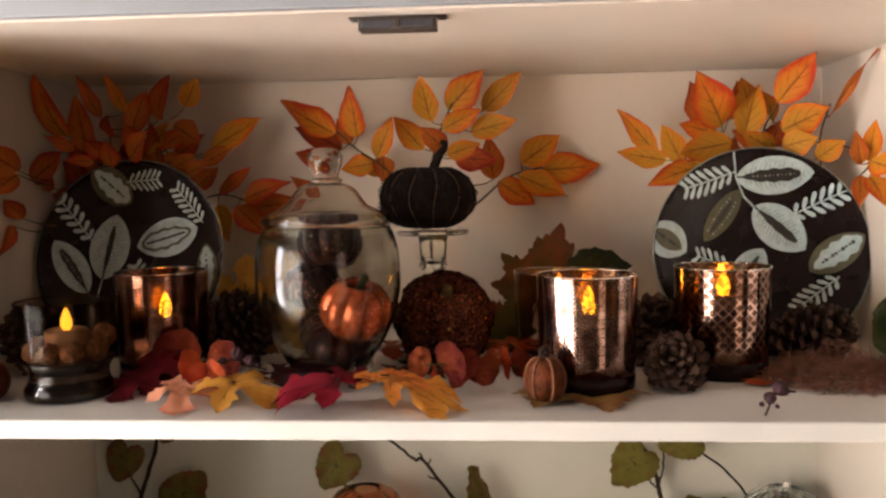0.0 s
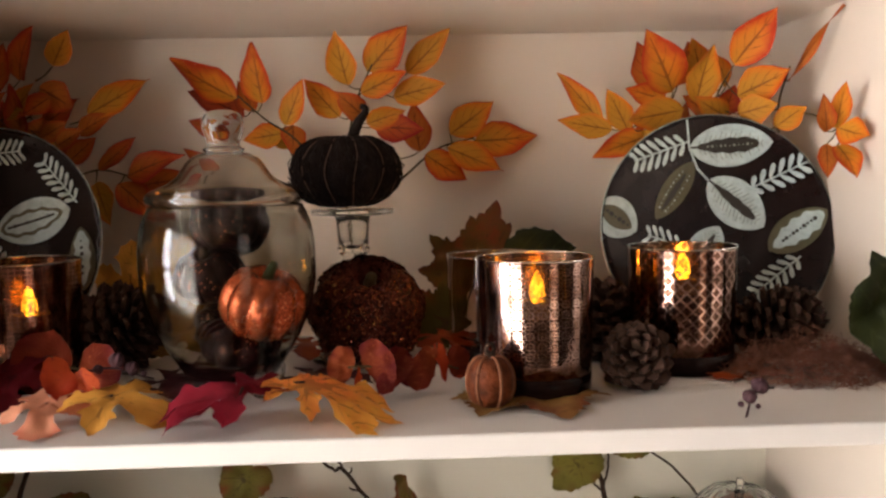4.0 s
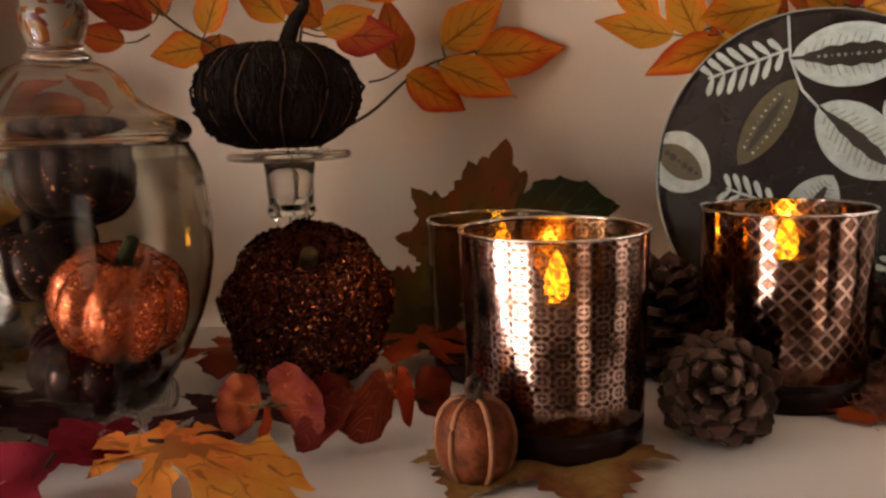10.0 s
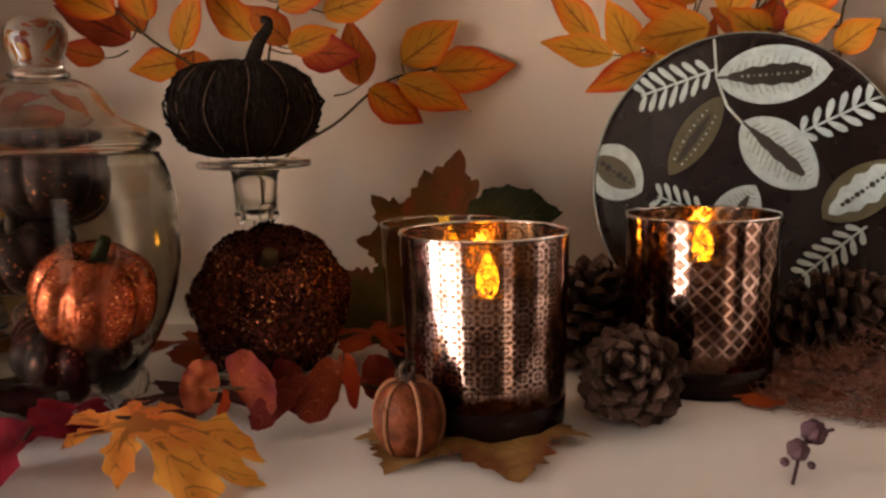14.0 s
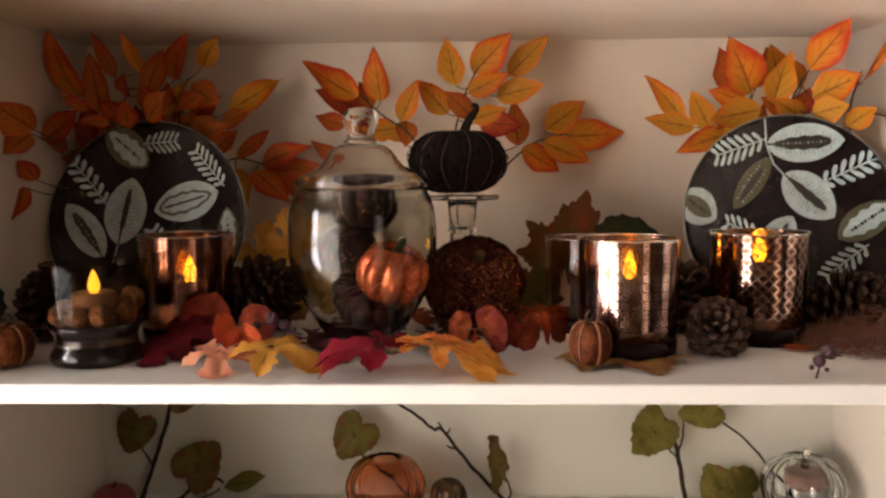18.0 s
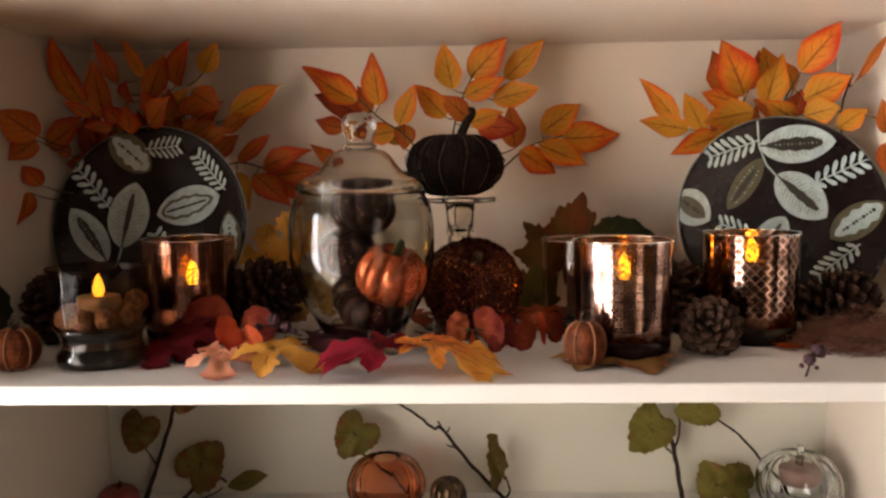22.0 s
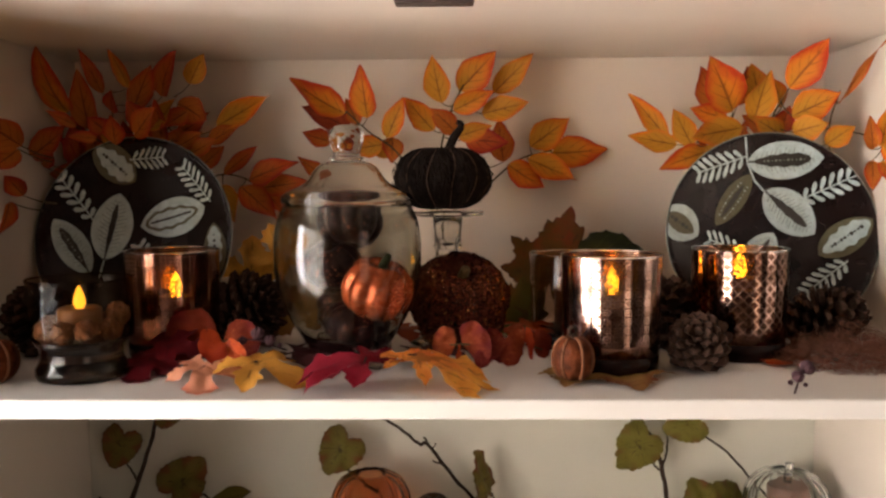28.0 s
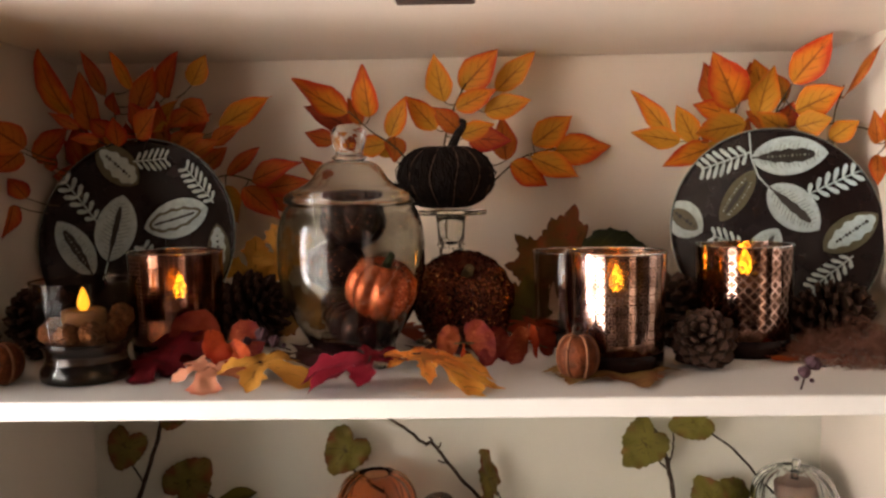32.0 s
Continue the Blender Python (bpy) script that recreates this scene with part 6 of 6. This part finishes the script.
# ---- moss, dried flowers and fittings ----
def moss():
    rnd = random.Random(41)
    vs, fs = [], []
    for i in range(2100):
        a, q = rnd.uniform(0, 2 * math.pi), math.sqrt(rnd.random())
        c = Vector((0.344 + 0.074 * q * math.cos(a), 0.148 + 0.062 * q * math.sin(a), 0.003 + 0.040 * (1 - q * q) * (0.75 + 0.5 * noise.noise((40 * q * math.cos(a) * 0.07, 40 * q * math.sin(a) * 0.06, 3))) * rnd.random()))
        d = Vector((rnd.uniform(-1, 1), rnd.uniform(-1, 1), rnd.uniform(-0.4, 0.6))).normalized() * rnd.uniform(0.006, 0.016)
        e = Vector((rnd.uniform(-1, 1), rnd.uniform(-1, 1), rnd.uniform(-0.6, 0.6))) * 0.006
        pts = [c - d, c - d * 0.4 + e, c + d * 0.4 - e, c + d]
        pts = [Vector((min(p.x, XR - 0.004), p.y, max(p.z, 0.0008))) for p in pts]
        v, f = tube_data(pts, rnd.uniform(0.00012, 0.00030), 3)
        fs += [tuple(k + len(vs) for k in g) for g in f]
        vs += [p + Vector((0, 0, H)) for p in v]
    tagged(new("dried_moss", mesh_of("dried_moss", vs, fs)), "tangle of mauve brown dried moss on the shelf", "moss", kind="stuff").data.materials.append(MAUVE)


moss()


def dried_flower(x, y, z, rz):
    f = thing("dried_flower_sprig", P(x, y, z, 0, 0, rz), "small mauve dried flower sprig among the leaves", "flower", "dried flower sprigs")
    add_part("stalk", tube("stalk", curve_pts([(-0.006, -0.016, 0.0012), (0.0, -0.006, 0.006), (0.006, 0.004, 0.012), (0.018, 0.014, 0.014), (0.034, 0.03, 0.010)], 5), 0.0009, 6), PURPLE, f)
    for x, y, z, r in ((0.002, -0.002, 0.0125, 0.0058), (0.012, 0.004, 0.019, 0.0068), (-0.006, -0.006, 0.008, 0.0025), (0.007, -0.006, 0.006, 0.0022), (0.020, 0.016, 0.0135, 0.004)):
        me = lathe("flower_head", [(0.0001, -r)] + [(r * math.cos(radians(a)) * 1.0, r * 0.9 * math.sin(radians(a))) for a in range(-70, 80, 14)] + [(0.0001, r * 0.8)], 48, 7, 0.25)
        add_part("flower_head", me, PURPLE, f, "", pose(x, y, z, 40, 20, 0))


dried_flower(0.2460, 0.0330, 0.0, 0)
dried_flower(-0.2250, 0.0900, 0.0210, 150)


def magnetic_catch():
    c = thing("magnetic_catch", P(-0.0655, 0.0205, ZC), "brown plastic double magnetic cabinet catch under the upper shelf", "catch")
    box("mounting_plate", -0.0415, 0.0415, -0.0060, 0.0070, -0.0022, -0.0002, BLACKMETAL, 0.0008, c)
    box("housing", -0.0330, 0.0330, -0.0095, 0.0085, -0.0125, -0.0023, BLACKMETAL, 0.0012, c)
    for x in (-0.0165, 0.0165):
        box("strike_magnet", x - 0.0135, x + 0.0135, -0.0112, -0.0096, -0.0105, -0.0045, STEEL, 0.0006, c, "dull steel magnet strip")
    add_part("screw", lathe("screw", [(0.0001, -0.0036), (0.0028, -0.0034), (0.0030, -0.0024)], 16), STEEL, c, "", pose(-0.0375, 0, 0))
    add_part("screw", lathe("screw", [(0.0001, -0.0036), (0.0028, -0.0034), (0.0030, -0.0024)], 16), STEEL, c, "", pose(0.0375, 0, 0))
    box("centre_post", -0.0025, 0.0025, -0.0130, -0.0097, -0.0110, -0.0030, BLACKMETAL, 0.0005, c)


magnetic_catch()


# ---- the lower compartment ----
def glass_pumpkin(x, y, r, h, mat, label, ribs=12, stem=True, candle=False, opened=False):
    p = thing("glass_pumpkin", P(x, y, ZL + 0.0003), label, "pumpkin", "glass pumpkins")
    prof = pumpkin_profile(r, h, 0.14, 0.06)
    if opened:  # a bowl whose lobes roll in to a dipped mouth
        prof = prof[:-2]
    shell = prof if mat is BROWNG else prof + [(max(r - 0.0022, 0.0001), z + (0.002 if z < h / 2 else -0.002)) for r, z in prof[::-1]]
    add_part("body", lathe("body", shell, 144, ribs, 0.13 if opened else 0.11, close=mat is not BROWNG), mat, p)
    if stem and not opened:
        add_part("stem", tube("stem", [(0, 0, h * 0.80), (0.001, 0, h * 0.95), (0.002, 0, h * 1.10)], [0.006, 0.0045, 0.005], 10), THICK, p, "clear glass stem")
    if candle:
        tagged(add_part("candle_cup", lathe("candle_cup", [(0.0001, 0.0), (0.022, 0.0), (0.025, 0.003), (0.026, 0.020), (0.024, 0.0205), (0.0001, 0.018)], 32), PINKWAX, None, "", P(x, y, ZL + h * 0.52)), "pinkish wax candle inside a clear glass pumpkin", "candle")
    return p


PINKWAX = plain("pinkish_candle_wax", (0.26, 0.13, 0.09), 0.5, 0, 0.15, 40.0, sub=0.2)
glass_pumpkin(-0.1600, 0.3500, 0.0515, 0.0775, AMBERG, "amber orange ribbed glass pumpkin bowl with an open top", 13, opened=True)
glass_pumpkin(-0.0800, 0.3380, 0.0245, 0.0520, BROWNG, "small mottled brown mercury glass pumpkin", 9, False)
glass_pumpkin(0.3650, 0.3450, 0.0530, 0.0820, THICK, "clear ribbed glass pumpkin with a candle cup inside", 12, True, True)


def apple(x, y):
    a = thing("artificial_apple", P(x, y, ZL), "dusty red artificial apple on the lower shelf", "apple")
    add_part("skin", lathe("skin", pumpkin_profile(0.0275, 0.0415, 0.16, 0.10), 48, 5, 0.03), APPLE, a)
    add_part("stem", tube("stem", [(0, 0, 0.034), (0.001, 0, 0.041), (0.003, 0, 0.047)], [0.0012, 0.0011, 0.0015], 6), TWIG, a)


apple(-0.5080, 0.3400)


def vine(root, label, stems, leaves, seed):
    """stems: lines of points; leaves: hub x, z, size, turn in the wall's plane, yaw about the upright."""
    v = thing("leafy_vine", P(*root), label, "foliage", "leafy vines")
    o = Vector(root)
    for line, r in stems:
        pts = curve_pts([Vector(p) - o for p in line], 6)
        n = len(pts)
        add_part("stem", tube("stem", [p + Vector((0.0006 * math.sin(i * 2.1), 0, 0.0006 * math.cos(i * 1.7))) for i, p in enumerate(pts)], [r * 1.25 * (1 - 0.35 * i / n) * (1 + 0.10 * math.sin(i * 2.7)) for i in range(n)], 7), TWIG, v)
    for i, (x, y, z, size, turn, yaw) in enumerate(leaves):
        if yaw is None:  # a leaf seen edge on
            m = Matrix.Translation(Vector((x, y, z)) - o) @ Matrix.Rotation(radians(-turn), 4, "Y") @ Matrix.Rotation(radians(18), 4, "X")
            add_part("leaf", leaf_mesh("leaf", size, size * 0.62, -0.05, 0.25, 0.3, seed=seed, blunt=0.8), VINEGREEN, v, "", m)
            continue
        m = Matrix.Translation(Vector((x, y, z)) - o) @ Matrix.Rotation(radians(yaw), 4, "Z") @ Matrix.Rotation(radians(82), 4, "X") @ Matrix.Rotation(radians(turn), 4, "Z")
        add_part("leaf", outline_mesh("leaf", size, GRAPE, [0, 60, -57, 128, -130], 0.18, 0.16, 0.16, 0.02, seed + i, cell=0.12), VINEGREEN, v, "", m)


Y = 0.396
vine((-0.4950, Y, ZL), "artificial vine with olive green leaves standing at the back", [
    ([(-0.4950, Y, ZL), (-0.4720, Y, -0.200), (-0.4505, Y, -0.131), (-0.4400, Y, -0.050)], 0.0028),
    ([(-0.478, Y, -0.215), (-0.486, Y, -0.200), (-0.4954, Y, -0.187)], 0.0012), ([(-0.4440, Y, ZL), (-0.4180, Y, -0.240), (-0.395, Y, -0.232), (-0.3824, Y, -0.238)], 0.0020),
    ([(-0.4400, Y, ZL), (-0.4300, Y, -0.245), (-0.428, Y, -0.228)], 0.0012), ([(-0.4180, Y, ZL), (-0.400, Y, -0.254), (-0.388, Y, -0.246)], 0.0012), ([(-0.4505, Y, -0.131), (-0.440, Y, -0.122), (-0.430, Y, -0.118)], 0.0012)],
    [(-0.4950, Y - 0.012, -0.160, 0.034, 250, 0), (-0.4150, Y - 0.015, -0.212, 0.042, 48, 0), (-0.3780, Y - 0.012, -0.2390, 0.058, 14, None), (-0.432, Y - 0.012, -0.118, 0.026, 10, 10)], 51)
vine((-0.0150, Y, ZL), "artificial vine with olive leaves rising behind a glass pumpkin", [
    ([(-0.0061, Y, ZL), (-0.0550, Y, -0.2088), (-0.0887, Y, -0.1646), (-0.1000, Y, -0.1639), (-0.1224, Y, -0.1453), (-0.1449, Y, -0.1307), (-0.175, Y, -0.1150)], 0.0020),
    ([(-0.0887, Y, -0.165), (-0.0920, Y, -0.157), (-0.0950, Y, -0.155)], 0.0012), ([(-0.070, Y, -0.190), (-0.078, Y, -0.189), (-0.083, Y, -0.186)], 0.0011), ([(-0.0840, Y, -0.170), (-0.0800, Y, -0.167), (-0.079, Y, -0.162)], 0.0011),
    ([(-0.006, Y, ZL), (0.0015, Y, -0.2515), (-0.004, Y, -0.230)], 0.0013), ([(-0.120, Y, ZL), (-0.150, Y, -0.236), (-0.200, Y, -0.197), (-0.228, Y, -0.198)], 0.0018), ([(-0.200, Y, -0.197), (-0.192, Y, -0.190), (-0.190, Y, -0.184)], 0.001)],
    [(-0.2020, Y - 0.014, -0.166, 0.038, 235, 0), (-0.0130, Y - 0.014, -0.2100, 0.042, 96, 68)], 61)
vine((0.2320, Y, ZL), "artificial vine with green and rust tinged leaves and curling tendrils", [
    ([(0.2317, Y, ZL), (0.2201, Y, -0.1962), (0.2061, Y, -0.154), (0.1836, Y, -0.1304), (0.16, Y, -0.10)], 0.0026), ([(0.2201, Y, -0.1962), (0.226, Y, -0.175), (0.2270, Y, -0.150)], 0.0013), ([(0.2190, Y, -0.200), (0.210, Y, -0.192), (0.203, Y, -0.180)], 0.0012),
    ([(0.3900, Y, ZL), (0.3671, Y - 0.01, -0.2520), (0.3500, Y - 0.04, -0.2030), (0.3439, Y - 0.03, -0.2203), (0.3097, Y, -0.179), (0.2723, Y, -0.1501), (0.2600, Y, -0.138)], 0.0016), ([(0.272, Y, ZL), (0.271, Y, -0.252), (0.274, Y, -0.240)], 0.0012)],
    [(0.1880, Y - 0.014, -0.160, 0.040, 225, 8), (0.2530, Y - 0.010, -0.1330, 0.034, 195, 0), (0.2745, Y - 0.014, -0.2400, 0.036, 120, 0), (0.3080, Y - 0.012, -0.2350, 0.034, 130, 40)], 71)
